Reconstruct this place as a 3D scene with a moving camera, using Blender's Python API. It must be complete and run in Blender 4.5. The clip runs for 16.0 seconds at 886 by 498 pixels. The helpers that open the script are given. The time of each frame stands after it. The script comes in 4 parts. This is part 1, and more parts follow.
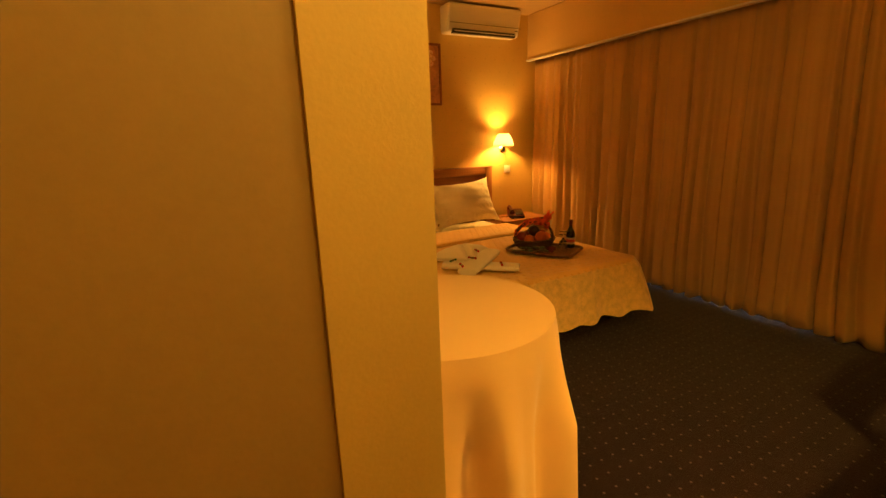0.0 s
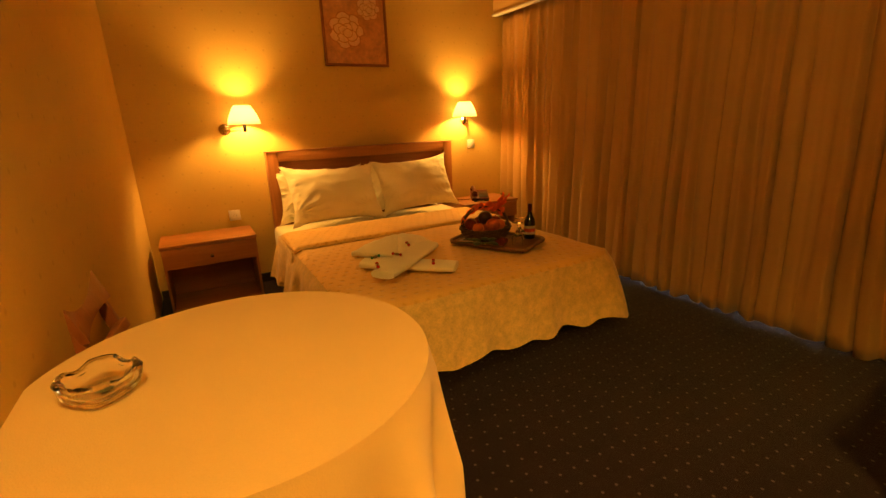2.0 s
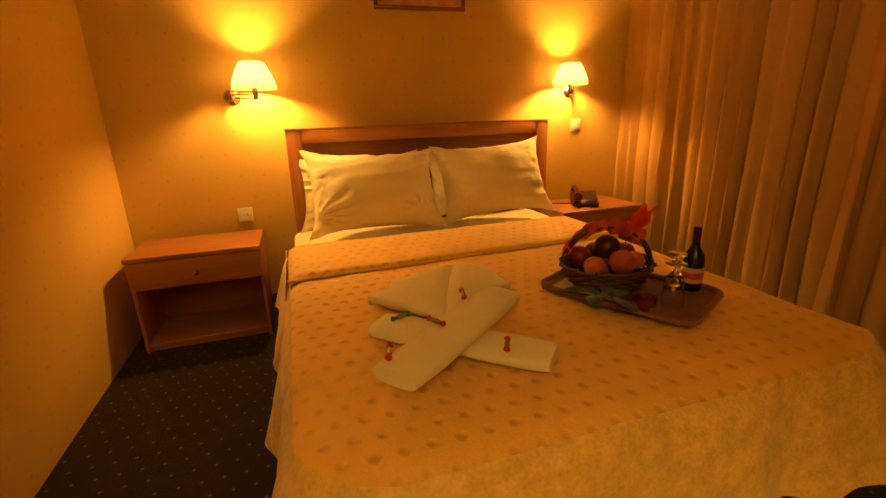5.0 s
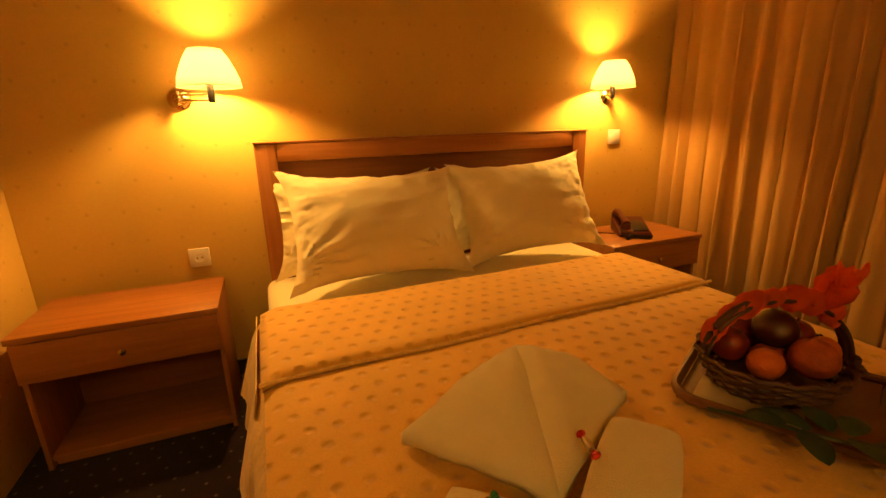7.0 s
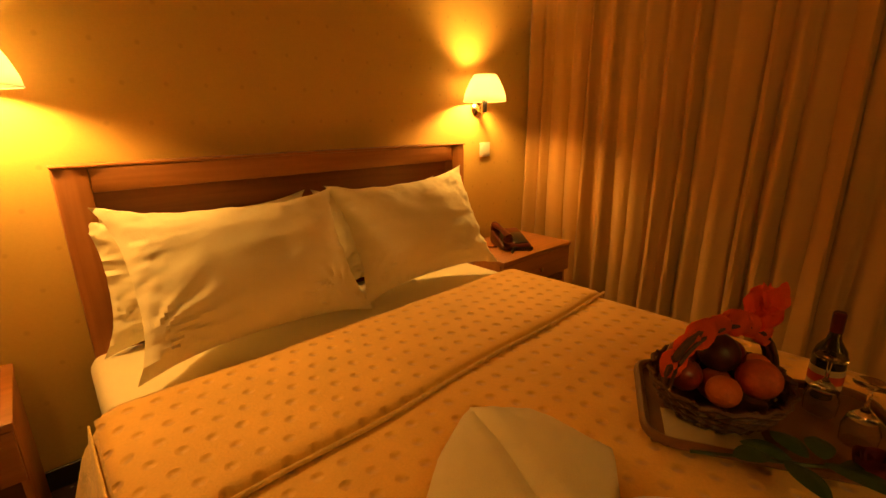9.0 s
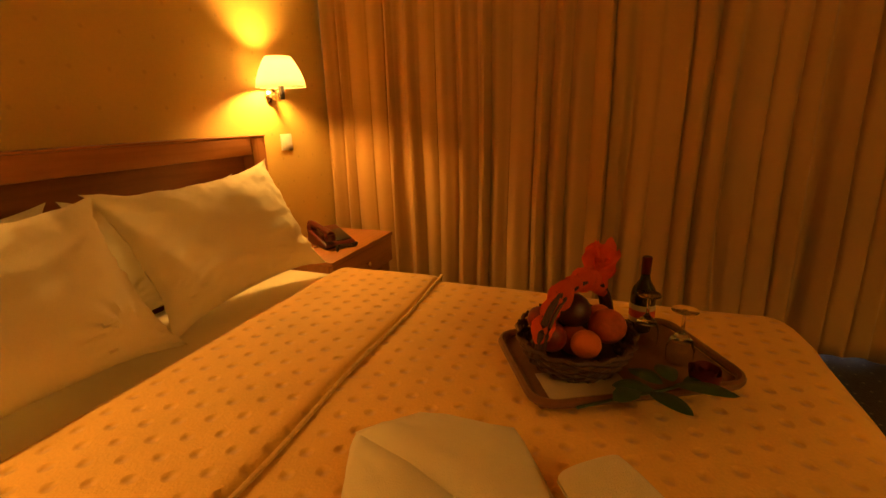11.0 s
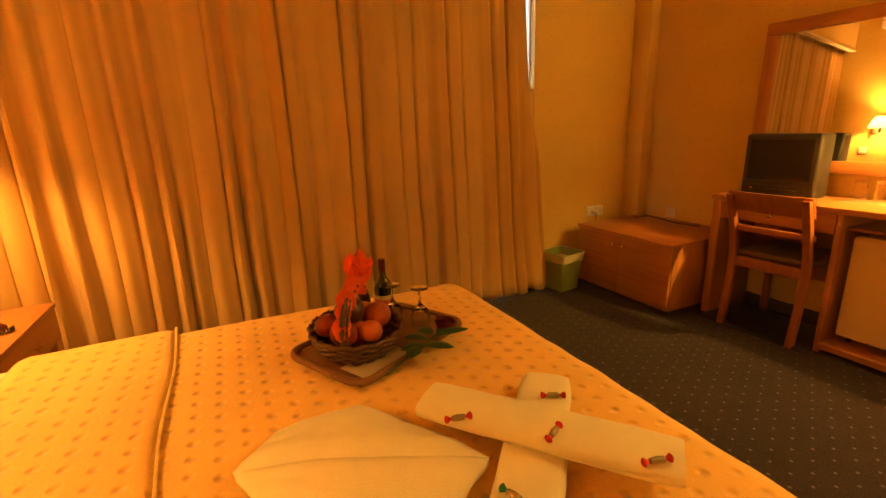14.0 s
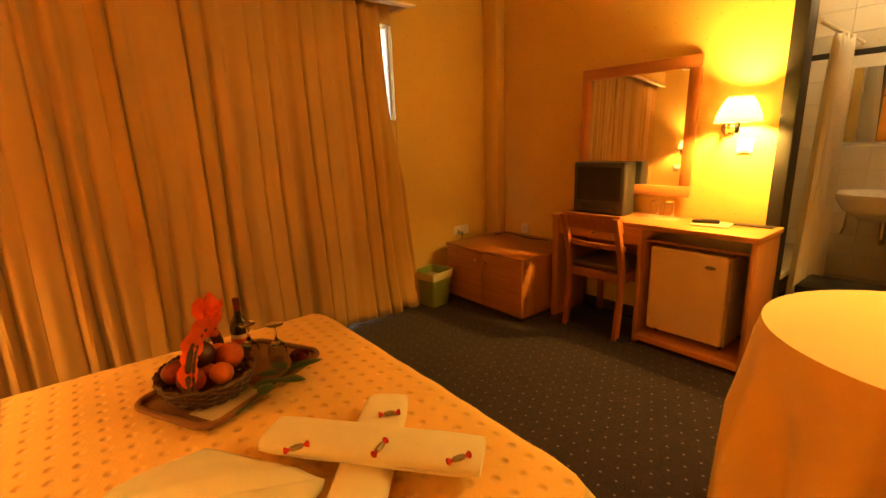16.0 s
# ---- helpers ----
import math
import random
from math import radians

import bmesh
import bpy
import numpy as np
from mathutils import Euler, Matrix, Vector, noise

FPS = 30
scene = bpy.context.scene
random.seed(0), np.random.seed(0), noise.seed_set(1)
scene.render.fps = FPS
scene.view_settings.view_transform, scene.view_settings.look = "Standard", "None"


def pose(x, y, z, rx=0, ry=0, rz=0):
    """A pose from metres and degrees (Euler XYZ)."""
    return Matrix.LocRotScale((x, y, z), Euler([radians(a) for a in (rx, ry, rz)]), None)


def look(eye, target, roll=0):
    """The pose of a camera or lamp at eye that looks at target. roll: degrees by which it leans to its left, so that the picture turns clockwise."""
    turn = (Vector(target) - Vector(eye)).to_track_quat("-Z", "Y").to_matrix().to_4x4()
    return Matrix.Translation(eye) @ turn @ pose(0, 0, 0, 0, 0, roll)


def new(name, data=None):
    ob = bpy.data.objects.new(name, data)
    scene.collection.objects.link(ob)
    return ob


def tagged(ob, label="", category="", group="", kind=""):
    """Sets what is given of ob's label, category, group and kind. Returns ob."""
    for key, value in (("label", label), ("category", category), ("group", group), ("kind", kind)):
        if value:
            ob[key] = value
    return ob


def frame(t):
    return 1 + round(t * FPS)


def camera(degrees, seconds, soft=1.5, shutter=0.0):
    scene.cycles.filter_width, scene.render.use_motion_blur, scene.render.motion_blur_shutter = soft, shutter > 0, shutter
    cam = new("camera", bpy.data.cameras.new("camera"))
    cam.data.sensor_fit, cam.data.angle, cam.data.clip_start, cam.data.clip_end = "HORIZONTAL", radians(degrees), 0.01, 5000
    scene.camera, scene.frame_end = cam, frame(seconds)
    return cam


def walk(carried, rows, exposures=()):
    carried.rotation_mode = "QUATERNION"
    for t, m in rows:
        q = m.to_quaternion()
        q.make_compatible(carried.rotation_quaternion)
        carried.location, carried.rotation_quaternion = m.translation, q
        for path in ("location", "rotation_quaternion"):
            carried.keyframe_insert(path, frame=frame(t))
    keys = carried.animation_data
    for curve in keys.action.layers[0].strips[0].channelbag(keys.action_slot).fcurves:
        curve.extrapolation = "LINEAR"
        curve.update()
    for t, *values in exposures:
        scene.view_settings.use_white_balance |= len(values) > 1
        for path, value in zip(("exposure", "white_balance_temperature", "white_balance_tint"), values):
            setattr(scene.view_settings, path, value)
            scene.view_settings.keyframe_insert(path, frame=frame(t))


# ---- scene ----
cam = camera(89.2, 16.0)
PATH = [
    (0, (0.132, -0.242, 1.366), (1.051, 1.471, 0.895), -2.0),
    (0.5, (0.352, -0.152, 1.307), (1.308, 1.543, 0.845), -2.0),
    (1, (0.504, -0.065, 1.29), (1.459, 1.616, 0.781), -2.0),
    (1.5, (0.612, 0.025, 1.264), (1.555, 1.704, 0.724), -2.1),
    (2, (0.806, 0.133, 1.266), (1.728, 1.818, 0.71), -2.1),
    (2.5, (0.915, 0.281, 1.223), (1.749, 2.009, 0.659), -2.1),
    (3, (0.998, 0.462, 1.191), (1.747, 2.228, 0.626), -2.1),
    (3.5, (1.138, 0.62, 1.168), (1.824, 2.412, 0.603), -2.1),
    (6, (1.388, 1.541, 1.085), (1.958, 3.367, 0.501), -1.7),
    (6.5, (1.394, 1.707, 1.06), (2.01, 3.529, 0.511), -1.7),
    (7, (1.357, 1.863, 1.121), (2.057, 3.658, 0.584), -1.7),
    (7.5, (1.331, 1.952, 1.126), (2.165, 3.714, 0.678), -2.3),
    (8, (1.348, 2.032, 1.175), (2.337, 3.702, 0.693), -1.8),
    (8.2, (1.337, 2.074, 1.18), (2.401, 3.691, 0.675), -1.4),
    (10.3, (1.237, 2.305, 1.159), (2.86, 3.336, 0.607), -1.8),
    (10.5, (1.269, 2.325, 1.149), (2.944, 3.264, 0.59), -1.9),
    (11, (1.301, 2.385, 1.132), (3.092, 3.069, 0.562), -1.6),
    (11.5, (1.285, 2.494, 1.117), (3.168, 2.899, 0.58), -1.4),
    (12, (1.198, 2.577, 1.129), (3.122, 2.652, 0.59), -1.2),
    (12.5, (1.136, 2.58, 1.126), (3.058, 2.427, 0.592), -1.6),
    (13, (1.115, 2.666, 1.143), (3.003, 2.299, 0.597), -1.6),
    (13.5, (1.103, 2.735, 1.174), (2.939, 2.136, 0.654), -1.9),
    (14, (1.047, 2.743, 1.197), (2.802, 1.932, 0.687), -2.0),
    (14.5, (0.997, 2.736, 1.199), (2.67, 1.757, 0.707), -2.0),
    (15, (0.908, 2.728, 1.234), (2.518, 1.651, 0.738), -2.0),
    (15.5, (0.893, 2.704, 1.254), (2.45, 1.545, 0.775), -2.0),
    (16, (0.847, 2.665, 1.294), (2.368, 1.453, 0.826), -2.1),
]
walk(cam, [(t, look(eye, target, roll)) for t, eye, target, roll in PATH],
     exposures=((0, 0.05), (3.5, 0.05), (6.5, 0.0), (8, -0.25), (10.5, -0.3), (11.5, 0.1), (12.5, 0.55), (13, 0.8), (14, 1.15), (16, 1.2)))

# ---- world and light ----
world = bpy.data.worlds.new("sky")
scene.world = world
world.use_nodes = True
wn = world.node_tree.nodes
sky = wn.new("ShaderNodeTexSky")
sky.sky_type = 'NISHITA'
sky.sun_disc = False
sky.sun_elevation = radians(35)
sky.sun_rotation = radians(200)
world.node_tree.links.new(sky.outputs[0], wn["Background"].inputs[0])
wn["Background"].inputs[1].default_value = 0.10


def lamp_light(name, x, y, z, watts, colour, size=0.03):
    d = bpy.data.lights.new(name, 'POINT')
    d.energy, d.color, d.shadow_soft_size = watts, colour, size
    ob = new(name, d)
    ob.location = (x, y, z)
    return ob


WARM = (1.0, 0.48, 0.09)
for lx, ly, lz, lw in ((1.21, 3.865, 1.345, 45.0), (3.14, 3.88, 1.345, 45.0), (1.80, -0.165, 1.40, 78.0)):
    lamp_light("sconce_bulb", lx, ly, lz, lw, WARM if ly > 1 else (1.0, 0.53, 0.085))
lamp_light("bathroom_bulb", 1.35, -0.95, 2.25, 6.5, (1.0, 0.70, 0.30), 0.08)
lamp_light("ceiling_bulb", 0.58, -0.34, 2.50, 36.0, (1.0, 0.66, 0.14), 0.06)
# added fill spot, no such fitting known: brightens tabletop and entry, spares the curtains
spot = bpy.data.lights.new("table_fill_spot", 'SPOT')
spot.energy, spot.color, spot.shadow_soft_size = 60.0, (1.0, 0.62, 0.14), 0.05
spot.spot_size, spot.spot_blend = radians(92), 0.9
spot_ob = new("table_fill_spot", spot)
spot_ob.matrix_world = look((0.74, 0.12, 2.60), (0.80, 0.80, 0.0))


# ---- materials ----
def mat(name, c, rough=0.6, metal=0.0, var=0.12, scale=6.0, fine=90.0, bump=0.15, sheen=0.0, spec=0.5):
    m = bpy.data.materials.new(name)
    m.use_nodes = True
    nt = m.node_tree
    b = nt.nodes["Principled BSDF"]
    tc = nt.nodes.new("ShaderNodeTexCoord")
    n1 = nt.nodes.new("ShaderNodeTexNoise")
    n1.inputs["Scale"].default_value = scale
    n1.inputs["Detail"].default_value = 4
    n2 = nt.nodes.new("ShaderNodeTexNoise")
    n2.inputs["Scale"].default_value = fine
    n2.inputs["Detail"].default_value = 3
    for n in (n1, n2):
        nt.links.new(tc.outputs["Object"], n.inputs["Vector"])
    r = nt.nodes.new("ShaderNodeValToRGB")
    r.color_ramp.elements[0].position, r.color_ramp.elements[1].position = 0.3, 0.7
    r.color_ramp.elements[0].color = (*[v * (1 - var) for v in c], 1)
    r.color_ramp.elements[1].color = (*[min(1, v * (1 + var)) for v in c], 1)
    mx = nt.nodes.new("ShaderNodeMath")
    mx.operation = 'MULTIPLY_ADD'
    mx.inputs[1].default_value = 0.4
    nt.links.new(n2.outputs["Fac"], mx.inputs[0])
    ad = nt.nodes.new("ShaderNodeMath")
    ad.operation = 'MULTIPLY'
    ad.inputs[1].default_value = 0.6
    nt.links.new(n1.outputs["Fac"], ad.inputs[0])
    nt.links.new(ad.outputs[0], mx.inputs[2])
    nt.links.new(mx.outputs[0], r.inputs["Fac"])
    nt.links.new(r.outputs["Color"], b.inputs["Base Color"])
    b.inputs["Roughness"].default_value = rough
    b.inputs["Metallic"].default_value = metal
    b.inputs["Specular IOR Level"].default_value = spec
    b.inputs["Sheen Weight"].default_value = sheen
    if bump:
        bp = nt.nodes.new("ShaderNodeBump")
        bp.inputs["Strength"].default_value = bump
        bp.inputs["Distance"].default_value = 0.004
        nt.links.new(n2.outputs["Fac"], bp.inputs["Height"])
        nt.links.new(bp.outputs["Normal"], b.inputs["Normal"])
    m["n_bump"] = "Bump" if bump else ""
    return m


def add_dots(m, spacing, radius, soft, colour=None, amount=1.0, relief=0.0, axes="XY", stagger=True):
    """Small dots in staggered rows, as a woven or embossed pattern."""
    nt = m.node_tree
    b = nt.nodes["Principled BSDF"]
    tc = nt.nodes.new("ShaderNodeTexCoord")
    sep = nt.nodes.new("ShaderNodeSeparateXYZ")
    nt.links.new(tc.outputs["Object"], sep.inputs[0])

    def op(kind, a, c=None, d=None):
        n = nt.nodes.new("ShaderNodeMath")
        n.operation = kind
        for i, v in enumerate((a, c, d)):
            if v is None:
                continue
            if isinstance(v, (int, float)):
                n.inputs[i].default_value = v
            else:
                nt.links.new(v, n.inputs[i])
        return n.outputs[0]
    u = op('MULTIPLY', sep.outputs[axes[0]], 1 / spacing)
    v = op('MULTIPLY', sep.outputs[axes[1]], 1 / spacing)
    if stagger:
        row = op('FLOOR', v)
        u = op('MULTIPLY_ADD', row, 0.5, u)
    du = op('SUBTRACT', op('FRACT', u), 0.5)
    dv = op('SUBTRACT', op('FRACT', v), 0.5)
    dist = op('SQRT', op('ADD', op('MULTIPLY', du, du), op('MULTIPLY', dv, dv)))
    mr = nt.nodes.new("ShaderNodeMapRange")
    mr.interpolation_type = 'SMOOTHSTEP'
    nt.links.new(dist, mr.inputs[0])
    mr.inputs[1].default_value, mr.inputs[2].default_value = radius / spacing, (radius - soft) / spacing
    mr.inputs[3].default_value, mr.inputs[4].default_value = 0, 1
    if colour:
        mix = nt.nodes.new("ShaderNodeMix")
        mix.data_type = 'RGBA'
        old = b.inputs["Base Color"].links[0].from_socket
        f = op('MULTIPLY', mr.outputs[0], amount)
        nt.links.new(f, mix.inputs[0])
        nt.links.new(old, mix.inputs[6])
        mix.inputs[7].default_value = (*colour, 1)
        nt.links.new(mix.outputs[2], b.inputs["Base Color"])
    if relief:
        bp = nt.nodes.new("ShaderNodeBump")
        bp.inputs["Strength"].default_value = 1.0
        bp.inputs["Distance"].default_value = relief
        nt.links.new(mr.outputs[0], bp.inputs["Height"])
        if b.inputs["Normal"].links:
            nt.links.new(b.inputs["Normal"].links[0].from_socket, bp.inputs["Normal"])
        nt.links.new(bp.outputs["Normal"], b.inputs["Normal"])
    return m


def wood(name, c, axis=0, rough=0.42):
    m = mat(name, c, rough, var=0.06, scale=3, fine=60, bump=0.04)
    nt = m.node_tree
    b = nt.nodes["Principled BSDF"]
    tc = nt.nodes.new("ShaderNodeTexCoord")
    mp = nt.nodes.new("ShaderNodeMapping")
    s = [38.0, 38.0, 38.0]
    s[axis] = 2.2
    mp.inputs["Scale"].default_value = s
    n = nt.nodes.new("ShaderNodeTexNoise")
    n.inputs["Scale"].default_value = 1.0
    n.inputs["Detail"].default_value = 5
    n.inputs["Distortion"].default_value = 0.6
    nt.links.new(tc.outputs["Object"], mp.inputs[0])
    nt.links.new(mp.outputs[0], n.inputs["Vector"])
    r = nt.nodes.new("ShaderNodeValToRGB")
    r.color_ramp.elements[0].position, r.color_ramp.elements[1].position = 0.35, 0.65
    r.color_ramp.elements[0].color = (0.80, 0.76, 0.70, 1)
    r.color_ramp.elements[1].color = (1.0, 1.0, 1.0, 1)
    nt.links.new(n.outputs["Fac"], r.inputs[0])
    mix = nt.nodes.new("ShaderNodeMix")
    mix.data_type, mix.blend_type = 'RGBA', 'MULTIPLY'
    mix.inputs[0].default_value = 1.0
    nt.links.new(b.inputs["Base Color"].links[0].from_socket, mix.inputs[6])
    nt.links.new(r.outputs[0], mix.inputs[7])
    nt.links.new(mix.outputs[2], b.inputs["Base Color"])
    return m


def translucent(m, c, amount):
    nt = m.node_tree
    out = nt.nodes["Material Output"]
    b = nt.nodes["Principled BSDF"]
    t = nt.nodes.new("ShaderNodeBsdfTranslucent")
    t.inputs[0].default_value = (*c, 1)
    mx = nt.nodes.new("ShaderNodeMixShader")
    mx.inputs[0].default_value = amount
    nt.links.new(b.outputs[0], mx.inputs[1])
    nt.links.new(t.outputs[0], mx.inputs[2])
    nt.links.new(mx.outputs[0], out.inputs[0])
    return m


def glass(name, tint=(1, 1, 1), rough=0.0):
    m = bpy.data.materials.new(name)
    m.use_nodes = True
    b = m.node_tree.nodes["Principled BSDF"]
    b.inputs["Base Color"].default_value = (*tint, 1)
    b.inputs["Transmission Weight"].default_value = 1.0
    b.inputs["Roughness"].default_value = rough
    b.inputs["IOR"].default_value = 1.47
    return m


M_WALL = add_dots(mat("cream_wallpaper", (0.63, 0.42, 0.105), 0.7, var=0.05, scale=2.5, fine=140, bump=0.12), 0.125, 0.011, 0.008, (0.33, 0.19, 0.05), 0.28, axes="XZ")
M_WALLY = add_dots(mat("cream_wallpaper_side", (0.63, 0.42, 0.105), 0.7, var=0.05, scale=2.5, fine=140, bump=0.12), 0.125, 0.011, 0.008, (0.33, 0.19, 0.05), 0.3, axes="YZ")
M_PLASTER = mat("cream_painted_plaster", (0.64, 0.43, 0.16), 0.6, var=0.05, scale=2, fine=60, bump=0.1)
# cream plaster darkened in its base colour, standing in for shade on the entry wall
M_ENTRY = mat("entry_plaster_shaded", (0.36, 0.225, 0.075), 0.6, var=0.06, scale=2, fine=60, bump=0.1)
M_CEIL = mat("ceiling_paint", (0.46, 0.31, 0.125), 0.8, var=0.04, scale=2, fine=80, bump=0.08)
M_CARPET = add_dots(mat("dark_carpet", (0.0155, 0.0072, 0.0095), 0.95, var=0.3, scale=9, fine=420, bump=0.5, sheen=0.1, spec=0.1), 0.068, 0.0075, 0.004, (0.17, 0.13, 0.10), 0.6)
M_BASE = mat("dark_skirting", (0.03, 0.022, 0.018), 0.4)
M_WOODX = wood("beech_veneer_x", (0.42, 0.165, 0.042), 0)
M_WOODY = wood("beech_veneer_y", (0.42, 0.165, 0.042), 1)
M_WOODZ = wood("beech_veneer_z", (0.42, 0.165, 0.042), 2)
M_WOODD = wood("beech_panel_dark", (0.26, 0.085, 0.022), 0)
M_CHAIR = wood("chair_beech", (0.32, 0.10, 0.024), 2, 0.35)
M_BLACKF = mat("black_frame_paint", (0.010, 0.008, 0.007), 0.6, var=0.2)
M_SHEET = mat("white_cotton", (0.87, 0.78, 0.52), 0.85, var=0.04, scale=5, fine=260, bump=0.18, sheen=0.2)
M_TOWEL = mat("terry_towel", (0.88, 0.79, 0.52), 0.95, var=0.06, scale=12, fine=420, bump=0.8, sheen=0.3)
M_SPREAD = add_dots(mat("quilted_bedspread", (0.80, 0.475, 0.10), 0.8, var=0.10, scale=7, fine=180, bump=0.35, sheen=0.25), 0.060, 0.017, 0.0165, (0.54, 0.27, 0.04), 0.34, relief=-0.006)
M_HEM = mat("woven_bedspread_border", (0.76, 0.50, 0.145), 0.85, var=0.24, scale=24, fine=110, bump=0.9, sheen=0.25)
M_CLOTH = mat("peach_tablecloth", (0.86, 0.53, 0.175), 0.8, var=0.04, scale=4, fine=330, bump=0.3, sheen=0.25)
M_CURT = translucent(mat("ochre_curtain", (0.54, 0.31, 0.085), 0.85, var=0.07, scale=3, fine=220, bump=0.2, sheen=0.15), (0.50, 0.34, 0.13), 0.18)
M_SHADE = translucent(mat("lamp_shade_cloth", (0.85, 0.80, 0.66), 0.8, var=0.02, bump=0.05), (0.99, 0.98, 0.96), 0.85)
M_CHROME = mat("polished_brass_chrome", (0.72, 0.62, 0.46), 0.16, 1.0, var=0.05, bump=0)
M_WHITEP = mat("white_plastic", (0.78, 0.74, 0.66), 0.35, var=0.02, bump=0)
M_BLACKP = mat("black_plastic", (0.016, 0.014, 0.014), 0.32, var=0.1, bump=0.05)
M_TVP = mat("grey_black_tv_plastic", (0.034, 0.028, 0.024), 0.35, var=0.1, bump=0.06)
M_SCREEN = mat("tv_screen_glass", (0.022, 0.018, 0.016), 0.06, var=0.05, bump=0)
M_REDP = mat("maroon_plastic", (0.085, 0.011, 0.009), 0.3, var=0.05, bump=0)
M_FRIDGE = mat("cream_fridge_enamel", (0.62, 0.44, 0.26), 0.4, var=0.03, fine=300, bump=0.05)
M_BIN = translucent(mat("green_bin_plastic", (0.25, 0.31, 0.06), 0.4, var=0.08), (0.3, 0.4, 0.08), 0.25)
M_LINER = mat("bin_liner", (0.55, 0.50, 0.25), 0.4, var=0.1)
M_WICKER = mat("brown_wicker", (0.085, 0.034, 0.013), 0.55, var=0.35, scale=40)
M_TRAY = wood("tray_wood", (0.20, 0.085, 0.03), 0)
M_APPLE = mat("red_apple_skin", (0.22, 0.022, 0.010), 0.3, var=0.4, scale=18, bump=0.03)
M_ORANGE = mat("orange_peel", (0.62, 0.14, 0.014), 0.45, var=0.08, fine=260, bump=0.35)
M_PEACH = mat("peach_skin", (0.40, 0.075, 0.018), 0.6, var=0.35, scale=22, bump=0.05)
M_PLUM = mat("dark_plum_skin", (0.055, 0.012, 0.012), 0.35, var=0.3, scale=20, bump=0.03)
M_TULLE = translucent(mat("orange_tulle", (0.95, 0.13, 0.02), 0.6, var=0.2, scale=30, fine=300, bump=0.6), (1.0, 0.2, 0.03), 0.5)
M_BOTTLE = mat("dark_bottle_glass", (0.008, 0.011, 0.006), 0.06, var=0.1, bump=0)
M_CAPS = mat("maroon_foil", (0.10, 0.01, 0.01), 0.3, 0.4, var=0.1)
M_PAPER = mat("cream_paper_label", (0.50, 0.40, 0.26), 0.7, var=0.05)
M_LABELR = mat("red_label_band", (0.45, 0.05, 0.03), 0.6)
M_LEAF = mat("dark_rose_leaf", (0.018, 0.05, 0.014), 0.4, var=0.3, scale=30)
M_ROSE = mat("dark_red_rose", (0.11, 0.006, 0.008), 0.6, var=0.3, scale=50)
M_CANDYR = mat("red_foil", (0.62, 0.03, 0.03), 0.25, 0.3, var=0.2, scale=80)
M_CANDYG = mat("gold_foil", (0.50, 0.40, 0.24), 0.25, 0.6, var=0.2, scale=80)
M_CANDYN = mat("green_foil", (0.03, 0.25, 0.10), 0.25, 0.4, var=0.2, scale=80)
M_GLASS = glass("clear_glass")
M_MIRROR = mat("mirror_silver", (0.86, 0.86, 0.86), 0.0, 1.0, var=0.0, bump=0)
M_TILE = mat("white_wall_tile", (0.74, 0.71, 0.64), 0.12, var=0.03, bump=0.02)
M_GROUT = mat("grey_grout", (0.55, 0.52, 0.45), 0.9)
M_CERAM = mat("white_ceramic", (0.84, 0.82, 0.77), 0.08, var=0.01, bump=0)
M_SHOWER = translucent(mat("white_shower_curtain", (0.76, 0.72, 0.62), 0.5, var=0.04), (0.8, 0.76, 0.66), 0.3)
M_NAVY = mat("dark_blue_tile", (0.012, 0.016, 0.028), 0.2, var=0.2)
M_PIC = mat("rose_print_ground", (0.62, 0.30, 0.14), 0.6, var=0.35, scale=9, fine=30, bump=0.05)
M_PETAL = mat("rose_print_petals", (0.78, 0.52, 0.30), 0.6, var=0.18, scale=30)
M_PETALD = mat("rose_print_shade", (0.50, 0.18, 0.07), 0.6, var=0.2, scale=30)
M_SEAT = mat("brown_seat_fabric", (0.11, 0.055, 0.03), 0.9, var=0.15, fine=300, bump=0.4)
M_PANE = glass("window_glass")


# ---- mesh helpers ----
def box(x0, x1, y0, y1, z0, z1, bev=0.0, seg=2):
    bm = bmesh.new()
    bmesh.ops.create_cube(bm, size=1)
    for v in bm.verts:
        v.co = Vector(((x0 + x1) / 2 + v.co.x * (x1 - x0), (y0 + y1) / 2 + v.co.y * (y1 - y0), (z0 + z1) / 2 + v.co.z * (z1 - z0)))
    if bev:
        bmesh.ops.bevel(bm, geom=bm.edges[:], offset=bev, segments=seg, affect='EDGES', profile=0.5)
    return bm


def lathe(profile, n=28, cx=0, cy=0, cz=0):
    bm = bmesh.new()
    rings = []
    for r, z in profile:
        if r < 1e-5:
            rings.append([bm.verts.new((cx, cy, cz + z))])
        else:
            rings.append([bm.verts.new((cx + r * math.cos(2 * math.pi * i / n), cy + r * math.sin(2 * math.pi * i / n), cz + z)) for i in range(n)])
    for a, b in zip(rings, rings[1:]):
        for i in range(n):
            j = (i + 1) % n
            if len(a) == 1 and len(b) == 1:
                continue
            if len(a) == 1:
                bm.faces.new((a[0], b[j], b[i]))
            elif len(b) == 1:
                bm.faces.new((a[i], a[j], b[0]))
            else:
                bm.faces.new((a[i], a[j], b[j], b[i]))
    bmesh.ops.recalc_face_normals(bm, faces=bm.faces[:])
    return bm


